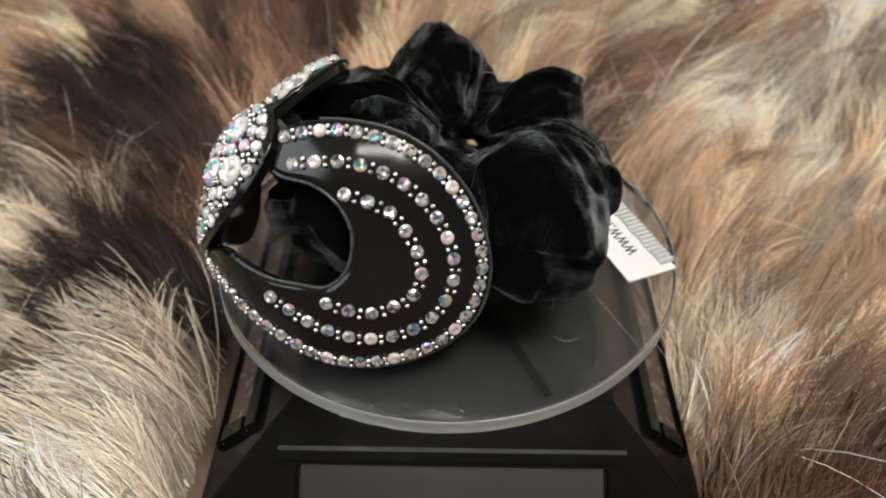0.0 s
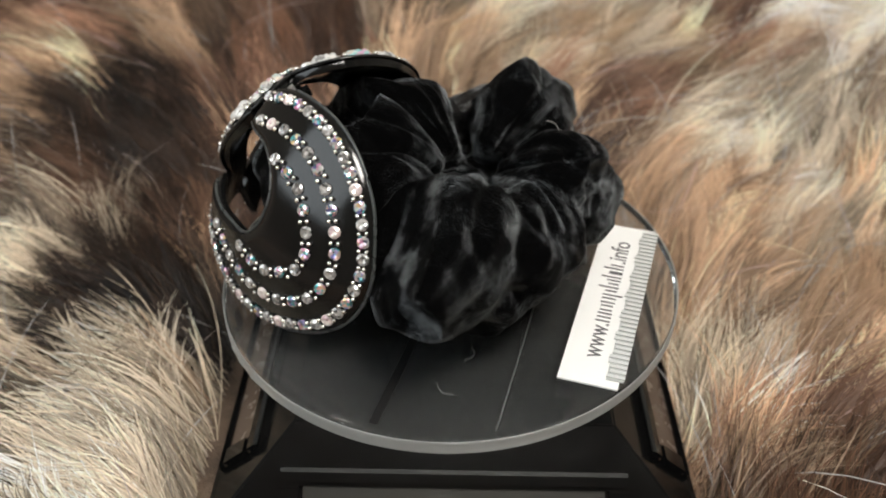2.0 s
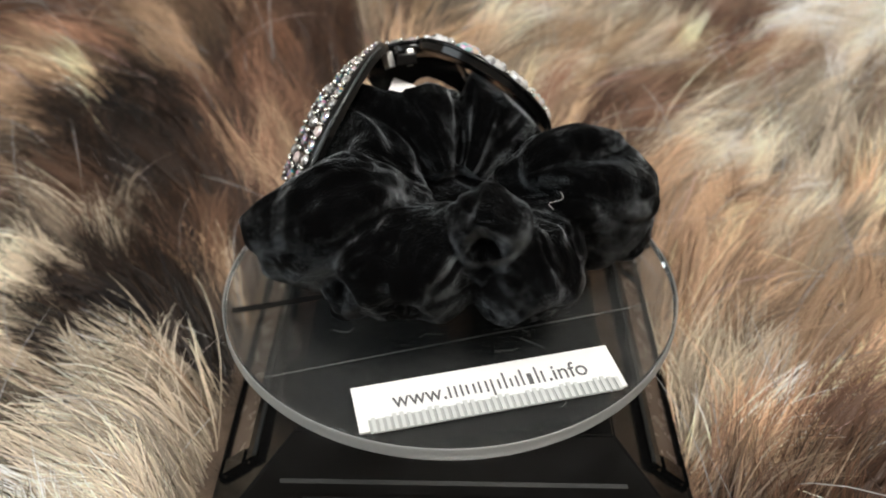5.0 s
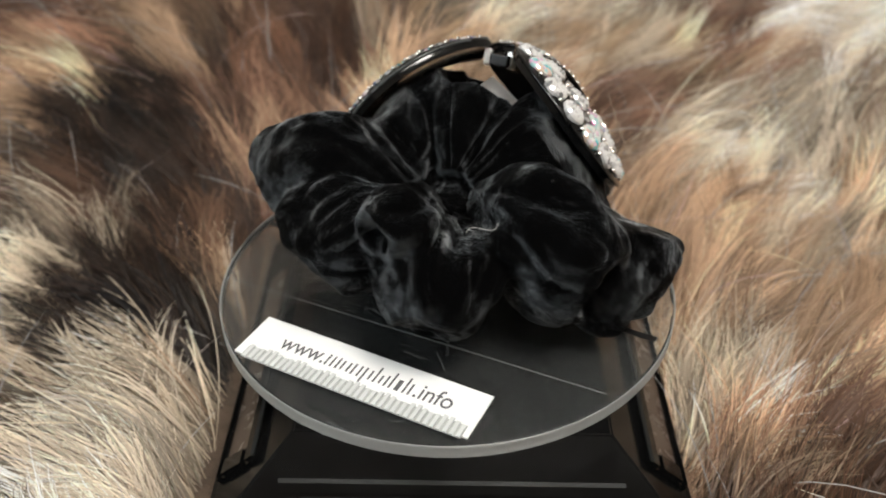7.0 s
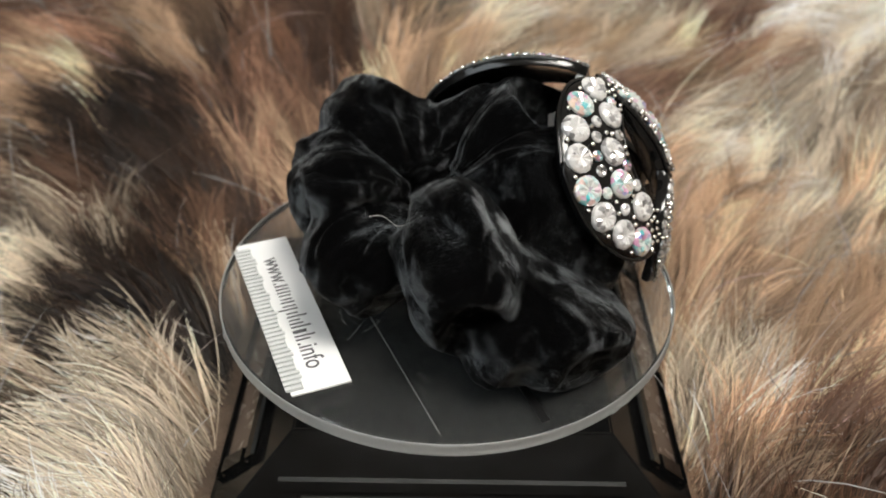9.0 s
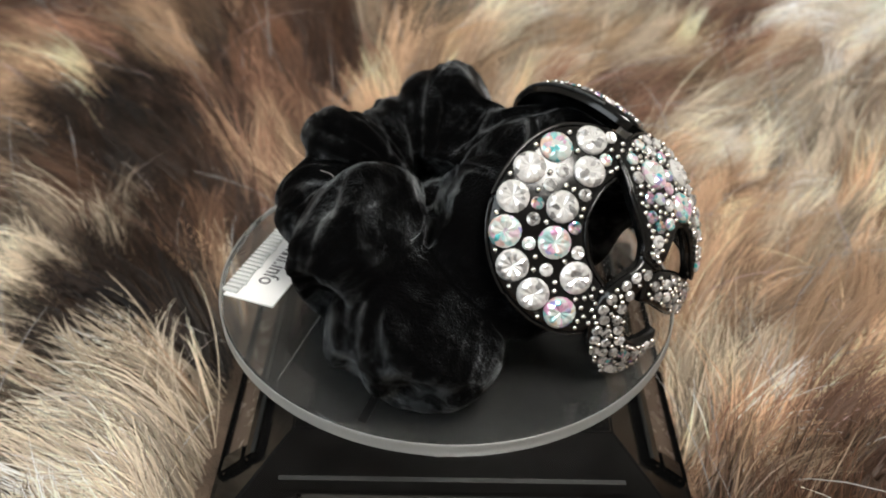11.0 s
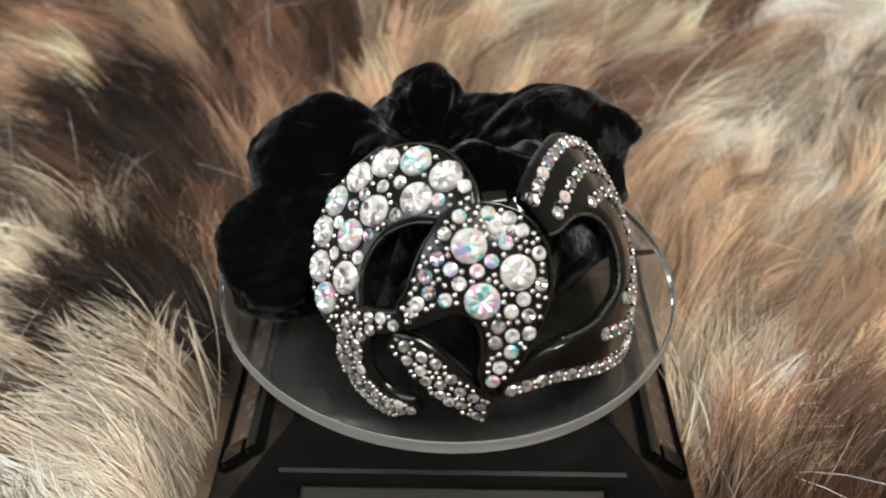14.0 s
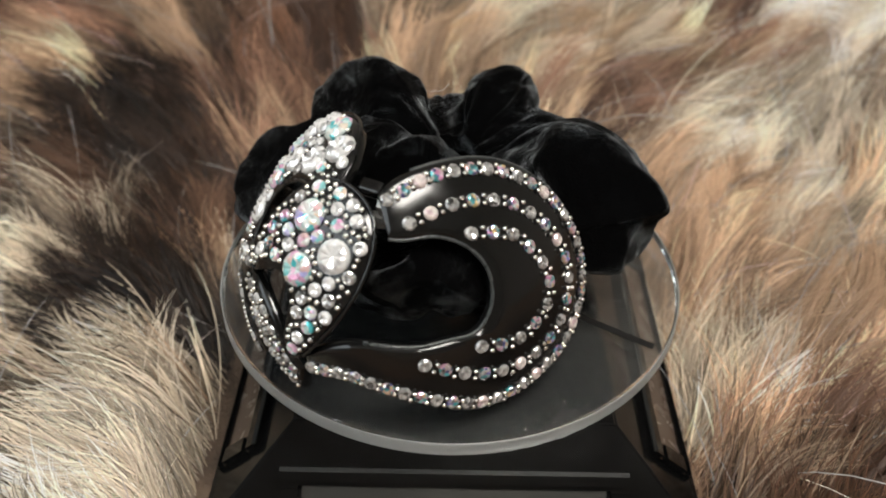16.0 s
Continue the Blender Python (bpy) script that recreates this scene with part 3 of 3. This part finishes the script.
    for f in faces:
        bm.faces.new([bv[x] for x in f])
    ob = part(name, bm, gloss_black, parent, label, True)
    ob.data.set_sharp_from_angle(angle=radians(50))
    return ob, np.r_[p, q[::-1]]


def stone_mesh(name, r, facets, mat):
    """A cut rhinestone: girdle, crown facets and a star of facets in place of a flat table."""
    verts, faces = [], []
    rings = [(1.0, -0.25, 0), (1.0, 0.03, 0), (0.86, 0.19, 0.5), (0.62, 0.26, 0)]
    for k, z, off in rings:
        for i in range(facets):
            q = 2 * math.pi * (i + off) / facets
            verts.append((r * k * math.cos(q), r * k * math.sin(q), r * (z + (0.11 * (i % 2) if k < 0.7 else 0))))
    verts.append((0, 0, r * 0.14))
    f = facets
    for i in range(f):
        j = (i + 1) % f
        faces.append((i, j, f + j, f + i))
        faces.append((f + i, f + j, 2 * f + i))
        faces.append((f + j, 2 * f + j, 2 * f + i))
        faces.append((2 * f + i, 2 * f + j, 3 * f + j))
        faces.append((2 * f + i, 3 * f + j, 3 * f + i))
        faces.append((3 * f + i, 3 * f + j, 4 * f))
    mesh = bpy.data.meshes.new(name)
    mesh.from_pydata(verts, [], faces)
    mesh.materials.append(mat)
    mesh.update()
    return mesh


def bead_mesh(r):
    bm = bmesh.new()
    bmesh.ops.create_uvsphere(bm, u_segments=8, v_segments=5, radius=r)
    mesh = bpy.data.meshes.new("bead")
    bm.to_mesh(mesh)
    bm.free()
    mesh.materials.append(silver_bead)
    mesh.polygons.foreach_set("use_smooth", [True] * len(mesh.polygons))
    return mesh


def inside(poly, u, v):
    hit = False
    for (a, b), (c, d) in zip(poly, np.roll(poly, -1, 0)):
        if (b > v) != (d > v) and u < a + (v - b) / (d - b) * (c - a):
            hit = not hit
    return hit


def margin(poly, u, v):
    a, b = poly, np.roll(poly, -1, 0)
    ab = b - a
    t = np.clip(((u - a[:, 0]) * ab[:, 0] + (v - a[:, 1]) * ab[:, 1]) / ((ab ** 2).sum(1) + 1e-9), 0, 1)
    return np.hypot(a[:, 0] + t * ab[:, 0] - u, a[:, 1] + t * ab[:, 1] - v).min()


RING_OUT = [(18.5, 11.6), (14.4, 14.5), (8.8, 15.8), (4.1, 15.6), (-0.1, 13.9), (-4.0, 11.0), (-7.5, 7.0), (-10.3, 2.1), (-11.7, -3.5), (-11.6, -9.3), (-10.0, -14.7), (-7.2, -18.7), (-3.3, -22.4), (1.8, -24.7), (6.5, -25.1)]
RING_IN = [(16.1, 6.2), (14.1, 4.6), (11.2, 2.5), (9.0, -0.1), (7.3, -3.2), (6.8, -6.8), (7.2, -10.2), (8.9, -13.8), (11.0, -16.8), (10.7, -21.8)]
RING_BIG = [(9.7, 12.2), (2.5, 10.8), (-2.9, 7.0), (-6.4, 1.6), (-8.3, -4.7), (-7.3, -11.0), (-3.7, -16.5), (1.3, -20.4), (8.4, 5.7), (2.5, -0.8), (0.6, -7.3), (4.5, -14.0)]
RING_MED = [(13.9, 12.8), (12.0, 8.0), (7.1, 1.2), (4.6, -4.8), (5.0, -9.4), (-1.1, -12.2), (-4.1, -7.2), (-3.0, -2.8), (-2.0, 0.1), (0.6, 3.4), (3.2, 6.0)]
LEAF_EAST = [(-14.5, 17.3), (-11.7, 17.9), (-7.4, 17.0), (-3.5, 14.7), (-0.8, 11.5), (0.4, 7.0), (0.0, 2.4), (-1.7, -2.5), (-4.5, -7.4), (-8.2, -12.1), (-11.9, -15.9), (-15.2, -17.2)]
LEAF_WEST = [(-14.5, 17.3), (-16.7, 15.6), (-20.6, 12.2), (-23.7, 8.1), (-26.0, 4.7), (-27.8, 2.8), (-27.0, -1.9), (-24.6, -0.8), (-21.2, 0.3), (-18.0, -0.2), (-15.4, -2.1), (-14.4, -5.6), (-14.9, -9.2), (-15.9, -13.1), (-15.2, -17.2)]
LEAF_BIG = [(-12.6, 10.2), (-6.1, 3.7), (-13.1, 0.6)]
LOOP_OUT = [(-24.5, 6.9), (-26.6, 3.8), (-29.6, 2.5), (-34.4, 3.7), (-39.4, 3.4), (-44.3, -0.6), (-47.3, -8.8), (-45.6, -19.7), (-39.8, -26.4), (-33.9, -27.0), (-28.6, -23.4)]
LOOP_IN = [(-23.4, 0.4), (-25.5, -1.6), (-30.2, -2.9), (-33.8, -2.7), (-36.8, -5.4), (-38.1, -10.5), (-36.8, -15.7), (-33.2, -18.6), (-29.5, -19.2)]
VEE_TOP = [(-30.5, -1.9), (-26.3, -3.9), (-21.6, -8.9), (-18.2, -13.7), (-13.4, -20.6)]
VEE_LOW = [(-33.3, -5.9), (-30.3, -10.7), (-27.6, -15.8), (-22.7, -22.1), (-15.5, -28.6)]
WING_OUT = [(-17.5, 18.0), (-14.5, 19.3), (-10.1, 19.6), (-4.0, 18.9), (3.0, 17.1), (8.8, 14.1), (13.7, 9.8), (18.3, 3.6), (20.9, -3.7), (22.1, -11.4), (20.1, -19.5), (14.9, -25.3), (7.0, -29.1), (-1.9, -30.6), (-10.8, -29.8), (-17.0, -27.0), (-23.8, -22.7), (-33.0, -16.7), (-40.3, -13.2), (-47.0, -12.8)]
WING_IN = [(-19.3, 9.9), (-16.9, 8.6), (-11.7, 7.1), (-7.3, 3.7), (-4.8, -0.9), (-4.7, -5.3), (-6.4, -9.5), (-10.2, -12.2), (-15.5, -11.6), (-21.4, -10.4), (-30.2, -6.5), (-37.0, -5.7), (-44.5, -7.0)]
ROW_OUTER = [(-16.6, 16.2), (-8.5, 16.9), (-0.4, 15.5), (7.0, 12.1), (13.2, 6.6), (17.6, -0.5), (19.7, -8.7), (17.9, -17.3), (12.5, -23.9), (4.4, -27.3), (-4.2, -28.5), (-12.0, -27.1), (-20.6, -22.3), (-28.0, -17.3), (-36.0, -12.7), (-44.0, -10.6)]
ROW_MIDDLE = [(-15.0, 10.9), (-6.2, 10.9), (1.6, 8.6), (8.1, 3.8), (12.5, -2.9), (14.0, -10.8), (10.1, -18.5), (2.7, -22.2), (-5.5, -22.3), (-13.5, -19.2), (-20.8, -14.1)]
ROW_INNER = [(-5.5, 5.0), (2.4, 1.6), (7.0, -5.5), (7.8, -9.6), (6.2, -13.8), (2.5, -15.9), (-1.5, -17.1), (-5.8, -16.5), (-9.9, -15.0)]


def hair_clip():
    rng = random.Random(11)
    clip = tagged(new("hair_clip"), "glossy black plastic hair clip set with clear and iridescent rhinestones", "hair clip")
    big = [stone_mesh("big_stone", 0.0030, 18, m) for m in (crystal_clear, crystal_aurora)]
    med = [stone_mesh("stone", 0.00126, 10, m) for m in (crystal_clear, crystal_aurora, small_clear, small_aurora, crystal_clear)]
    small = [stone_mesh("stone", 0.00126, 10, m) for m in (small_clear, small_aurora, small_clear, small_aurora, crystal_rose)]
    fine = [stone_mesh("stone", 0.00108, 10, m) for m in (small_clear, small_aurora, small_clear, small_clear, crystal_clear)]
    bead, tiny = bead_mesh(0.00054), bead_mesh(0.00050)

    def seat(name, mesh, u, v, lift, parent, spin=0.0, shape=DOME):
        p, n = dome(u, v, lift, shape)
        ob = new(name, mesh)
        ob.parent = parent
        ob.matrix_basis = Matrix.Translation(p) @ n.to_track_quat("Z", "Y").to_matrix().to_4x4() @ pose(0, 0, 0, rng.gauss(0, 2.5), rng.gauss(0, 2.5), 0) @ pose(0, 0, 0, 0, 0, spin)

    def fill(poly, taken, parent, lift, meshes, radius, gap, tries, rim, shape=DOME):
        got = 0
        lo, hi = poly.min(0), poly.max(0)
        for _ in range(tries):
            u, v = rng.uniform(lo[0], hi[0]), rng.uniform(lo[1], hi[1])
            if all((u - a) ** 2 + (v - b) ** 2 > (radius + r + gap) ** 2 for a, b, r in taken) and inside(poly, u, v) and margin(poly, u, v) > rim:
                taken.append((u, v, radius))
                m = rng.choice(meshes)
                seat("bead" if m in (bead, tiny) else "stone", m, u, v, lift, parent, rng.uniform(0, 90), shape)
                got += 1
        return got

    # the crescent with large stones
    lift = -0.0012
    ring, poly = plate("crescent_plate", RING_OUT, RING_IN, lift, 0.0024, clip, "black crescent plate set with large stones", 90, 14, FLAT_RING)
    taken = []
    for k, (u, v) in enumerate(RING_BIG):
        seat("big_stone", big[(k + k // 3) % 2], u, v, lift + 0.0003, ring, rng.uniform(0, 60), FLAT_RING)
        taken.append((u, v, 3.0))
    for k, (u, v) in enumerate(RING_MED):
        seat("stone", med[k % 5], u, v, lift + 0.0002, ring, rng.uniform(0, 60), FLAT_RING)
        taken.append((u, v, 1.5))
    fill(poly, taken, ring, lift + 0.0003, [bead], 0.54, 0.30, 7000, 1.3, FLAT_RING)
    # the leaf
    lift = -0.0004
    leaf, poly = plate("leaf_plate", LEAF_EAST, LEAF_WEST, lift, 0.0026, clip, "black leaf plate paved with stones", 90, 16)
    taken = []
    for k, (u, v) in enumerate(LEAF_BIG):
        seat("big_stone", big[1 if k != 1 else 0], u, v, lift + 0.0003, leaf, rng.uniform(0, 60))
        taken.append((u, v, 2.9))
    fill(poly, taken, leaf, lift + 0.0003, med, 1.26, 0.30, 26000, 1.9)
    fill(poly, taken, leaf, lift + 0.0003, [bead], 0.54, 0.08, 22000, 1.1)
    # the loop and the vee below it
    for name, one, two, lift, label in (("loop_plate", LOOP_OUT, LOOP_IN, -0.0009, "black curled plate paved with small stones"), ("vee_plate", VEE_TOP, VEE_LOW, -0.0014, "black straight plate paved with small stones")):
        ob, poly = plate(name, one, two, lift, 0.0022, clip, label, 60, 10)
        taken = []
        if name == "loop_plate":
            taken += [(u, v, 0.4) for u, v in smooth_line(LEAF_WEST, 80) if v > -3]
        fill(poly, taken, ob, lift + 0.0003, fine, 1.08, 0.36, 14000, 1.8)
        fill(poly, taken, ob, lift + 0.0003, [tiny], 0.50, 0.16, 9000, 1.15)
    # the wing with three rows
    lift = -0.0012
    wing, poly = plate("wing_plate", WING_OUT, WING_IN, lift, 0.0024, clip, "broad black glossy wing plate with three rows of stones", 130, 18, FLAT_WING)
    for row, count in ((ROW_OUTER, 38), (ROW_MIDDLE, 20), (ROW_INNER, 10)):
        line = smooth_line(row, 2 * count + 1)
        for i, (u, v) in enumerate(line):
            a, b = line[max(i - 1, 0)], line[min(i + 1, 2 * count)]
            w = (b - a) / np.linalg.norm(b - a)
            if i % 2 == 0:
                seat("stone", small[(i // 2) % 2 if rng.random() < 0.75 else 4], u, v, lift + 0.0003, wing, rng.uniform(0, 60), FLAT_WING)
                continue
            for s in (-0.72, 0.72):
                seat("bead", tiny, u - w[1] * s + rng.gauss(0, 0.08), v + w[0] * s + rng.gauss(0, 0.08), lift + 0.0004, wing, 0.0, FLAT_WING)

    # thin grey tubes carry the highlight along the wing's edges
    for line in (WING_IN[:11], WING_OUT[2:16]):
        pts = [dome(u, v, lift - 0.0007, FLAT_WING)[0] for u, v in smooth_line(line, 70)]
        part("moulded_rim", tube(pts, 0.00034, 6), worn_rim_highlight, wing, "worn moulded rim with its edge highlight put into the grey", True)

    for plate_ob, line, up, shape in ((leaf, LEAF_EAST, -0.0004, DOME), (leaf, LEAF_WEST, -0.0004, DOME), (ring, RING_OUT, -0.0012, FLAT_RING), (ring, RING_IN[1:9], -0.0012, FLAT_RING)):
        pts = [dome(u, v, up - 0.0005, shape)[0] for u, v in smooth_line(line, 70)]
        part("moulded_rim", tube(pts, 0.00042, 8), gloss_black, plate_ob, "", True)

    # hinge, spring plate and inner jaw behind the dome
    hinge = part("hinge_block", box(-0.0022, -0.0012, -0.0013, 0.0022, 0.0012, 0.0013, 0.0004), gloss_black, clip)
    p, n = dome(-4.0, 19.0, -0.0048)
    hinge.matrix_basis = Matrix.Translation(p) @ n.to_track_quat("Z", "Y").to_matrix().to_4x4()
    for k in (-1, 1):
        pin = part("hinge_lug", box(-0.0008, -0.0015, -0.0018, 0.0008, 0.0015, 0.0018, 0.0003), steel, clip)
        p, n = dome(-3.5 + 3.2 * k, 15.5, -0.0042)
        pin.matrix_basis = Matrix.Translation(p) @ n.to_track_quat("Z", "Y").to_matrix().to_4x4()
    bm = bmesh.new()
    for b in ((-0.0056, -0.0038, 0, 0.0056, -0.0012, 0.0007), (-0.0056, 0.0012, 0, 0.0056, 0.0038, 0.0007), (0.0022, -0.0012, 0, 0.0056, 0.0012, 0.0007), (-0.0056, -0.0012, 0, -0.0014, 0.0012, 0.0007)):
        bmesh.ops.create_cube(bm, size=1, matrix=Matrix.Translation(((b[0] + b[3]) / 2, (b[1] + b[4]) / 2, 0)) @ Matrix.Diagonal((b[3] - b[0], b[4] - b[1], 0.0007, 1)))
    spring = part("spring_plate", bm, steel, clip, "bright slotted steel spring plate")
    face = Vector((0.42, 0.21, 0.86)).normalized()
    far = Vector((0.18, 0.98, 0.0))
    far = (far - face * far.dot(face)).normalized()
    spring.matrix_basis = Matrix.Translation((-0.0249, -0.0135, 0.0303)) @ Matrix((far, face.cross(far), face)).transposed().to_4x4()
    return clip


# ---- what turns: the velvet scrunchie ----
# puffs of the gathered band, in millimetres: root in the pit, bend, tip, half width, half height, pleats, tuck of the tip, seed
PUFFS = [((7, -3, 24), (13, -13, 28), (20, -37, 21), 13.5, 14.0, 3, 3.0, 1),
         ((8, 6, 26), (17, 10, 31), (28, 11, 30), 8.5, 8.0, 3, 3.0, 2),
         ((8, 4, 24), (18, 2, 25), (31, -2, 15), 9.5, 12.0, 3, 2.5, 12),
         ((6, 9, 24), (14, 14, 22), (24, 22, 12), 13.5, 12.5, 4, 1.5, 3),
         ((1, 9, 26), (-1, 19, 27), (-5, 40, 19), 13.0, 16.0, 3, 4.5, 4),
         ((-6, 8, 21), (-17, 21, 16), (-27, 39, 9), 15.0, 13.0, 3, 2.0, 5),
         ((-3, 9, 20), (-10, 24, 16), (-16, 40, 8), 13.0, 11.0, 3, 1.0, 13),
         ((12, -2, 24), (20, -5, 24), (29, -15, 17), 11.0, 12.5, 3, 1.0, 6),
         ((4, -6, 23), (-2, -14, 29), (-6, -32, 14), 12.0, 16.0, 4, 0.0, 7),
         ((-2, -2, 24), (-10, -8, 32), (-30, -20, 17), 13.0, 17.5, 4, 0.0, 8),
         ((-3, 4, 24), (-14, 8, 32), (-38, 10, 15), 13.0, 17.5, 4, 0.0, 9),
         ((-3, -6, 22), (-12, -18, 30), (-23, -31, 24), 11.0, 13.0, 4, 0.0, 14),
         ((12, -4, 16), (18, -12, 15), (24, -22, 12), 11.5, 9.0, 3, 1.0, 15),
         ((16, 4, 11), (4, 2, 14), (-18, -4, 12), 22.0, 12.0, 5, 0.0, 10)]


def puff(root, bend, tip, wide, tall, pleats, tuck, seed, n=84, m=108):
    """One puff of gathered velvet: pleats fan out of the root, and the tip is tucked in."""
    a, b, c = Vector(root), Vector(bend), Vector(tip)
    off = Vector((seed * 3.7, seed * 1.9, seed * 5.3))
    verts = []
    for i in range(n + 1):
        q = i / n
        s = min(1.0, q / 0.90)
        end = max(0.0, (q - 0.90) / 0.10)
        p = a * (1 - s) ** 2 + b * 2 * s * (1 - s) + c * s * s
        way = ((b - a) * (1 - s) + (c - b) * s).normalized()
        side = way.cross(Vector((0, 0, 1))).normalized()
        up = side.cross(way)
        k = min(1.0, s / 0.58)
        k = 0.26 + 0.74 * k * k * (3 - 2 * k)
        if s > 0.58:
            k *= max(0.0, 1 - ((s - 0.58) / 0.42 * 0.86) ** 2.6) ** 0.5
        k *= 1 - 0.97 * end
        p = p - way * (tuck * math.sin(end * math.pi / 2))
        if i == 0:
            k = 0.02
        for j in range(m):
            f = 2 * math.pi * j / m
            cx, cz = math.cos(f), math.sin(f)
            here = Vector((1.1 * cx, 1.1 * cz, 1.5 * s)) + off
            slow = noise.noise(here * 0.9)
            fold = abs(math.sin(pleats * f / 2 + seed + 3.2 * slow + 1.2 * s))
            depth = 0.26 * (1 - s) ** 1.1 + 0.03
            r = k * (1 + 0.24 * slow - depth * (1 - fold) ** 1.6)
            crease = 1 - abs(noise.noise(Vector((2.1 * cx, 2.1 * cz, 0.9 * s + 0.4 * cx)) + off * 1.3)) * 7.0
            ripple = noise.noise(Vector((5 * cx, 5 * cz, 3.5 * s)) + off)
            d = 0.35 * ripple - 1.0 * max(0.0, crease) * min(1.0, k * 1.6)
            v = p + side * (cx * (wide * r + d)) + up * (cz * (tall * r + d))
            v = v + way * (1.6 * noise.noise(here * 1.7) * k)
            verts.append(v / 1000)
    faces = [(i * m + j, i * m + (j + 1) % m, (i + 1) * m + (j + 1) % m, (i + 1) * m + j) for i in range(n) for j in range(m)]
    faces += [tuple(range(m))[::-1], tuple(n * m + j for j in range(m))]
    return verts, faces


def behind_clip(p):
    """Keeps the cloth under the clip's plates and on the disc."""
    d = p - DOME_C
    if d.length > DOME_R - 0.0050:
        k = min(1.0, max(0.0, d.normalized().dot(DOME_N) / 0.25))
        p = p.lerp(DOME_C + d.normalized() * (DOME_R - 0.0050), k)
    p = tucked(p)
    near = math.hypot(p.x + 0.0249, p.y + 0.0135)
    if near < 0.0130 and p.z > 0.0262:
        p.z = 0.0262 + max(0.0, near - 0.0100) * (p.z - 0.0262) / 0.003
    floor = 0.0004 + TILT_X * p.x + TILT_Y * p.y
    if p.z < floor + 0.004:
        p.z = floor + 0.004 * math.exp((p.z - floor - 0.004) / 0.004)
    return p


def scrunchie():
    sc = tagged(new("velvet_scrunchie"), "gathered black crushed velvet scrunchie held in the hair clip", "scrunchie")
    noise.seed_set(5)
    verts, faces = [], []
    for spec in PUFFS:
        some, sides = puff(*spec)
        faces += [[k + len(verts) for k in f] for f in sides]
        verts += some
    mesh = bpy.data.meshes.new("cloth")
    mesh.from_pydata(verts, [], faces)
    tmp = new("cloth", mesh)
    fuse = tmp.modifiers.new("fuse", "REMESH")
    fuse.mode, fuse.voxel_size = "VOXEL", 0.00055
    bpy.context.view_layer.update()
    cloth = bpy.data.meshes.new_from_object(tmp.evaluated_get(bpy.context.evaluated_depsgraph_get()))
    bpy.data.objects.remove(tmp)
    bm = bmesh.new()
    bm.from_mesh(cloth)
    for _ in range(6):
        bmesh.ops.smooth_vert(bm, verts=bm.verts, factor=0.5, use_axis_x=True, use_axis_y=True, use_axis_z=True)
    bm.normal_update()
    pit = Vector((0.004, 0.004, 0.022))
    moved = []
    for w in bm.verts:
        # small creases that run out of the gathered pit, and soft crumpling
        d = w.co - pit
        far = d.length
        ray = d / max(far, 1e-5)
        run = ray * 2.6 + Vector((0, 0, far * 22))
        line = 1 - abs(noise.noise(run + Vector((4, 1, 7)))) * 6.5
        crumple = 1 - abs(noise.noise(w.co * 62 + Vector((2, 8, 1)))) * 7.0
        fade = min(1.0, far / 0.012)
        lift = -0.0007 * max(0.0, line) * fade - 0.0004 * max(0.0, crumple) + 0.0004 * noise.noise(w.co * 190)
        moved.append(behind_clip(w.co + w.normal * lift))
    for w, p in zip(bm.verts, moved):
        w.co = p
    bmesh.ops.smooth_vert(bm, verts=bm.verts, factor=0.4, use_axis_x=True, use_axis_y=True, use_axis_z=True)
    part("velvet_band", bm, velvet, sc, "", True)
    rng = random.Random(4)
    for line in ([(0.002, 0.0228, 0.0275), (0.0005, 0.0235, 0.0285), (0.003, 0.026, 0.0278), (0.001, 0.028, 0.029)], [(-0.0002, 0.0237, 0.0268), (0.006, 0.0225, 0.0275), (0.009, 0.0235, 0.027), (0.012, 0.021, 0.0275), (0.0145, 0.022, 0.028)]):
        part("loose_thread", tube(smooth_line([(x, y, z + 0.003) for x, y, z in line], 24), 0.00006, 5), thread_white, sc, "loose white thread", True)
    return sc


room()
display_table()
unseen_lamp_panel(LAMP_A[0], LAMP_A[1], lamp_cool, LAMP_A[3])
unseen_lamp_panel(LAMP_C[0], LAMP_C[1], wall_fill, LAMP_C[3])
unseen_lamp_panel(LAMP_B[0], LAMP_B[1], window_stand_in, LAMP_B[3])
solar_stand()
disc = turning_disc()
clip = hair_clip()
band = scrunchie()
fur_pelt()


def motions():
    turns = [(t, pose(0, 0, DISC_Z, 0, 0, a)) for t, a in TURN]
    for thing in (disc, clip, band):
        walk(thing, turns)


motions()
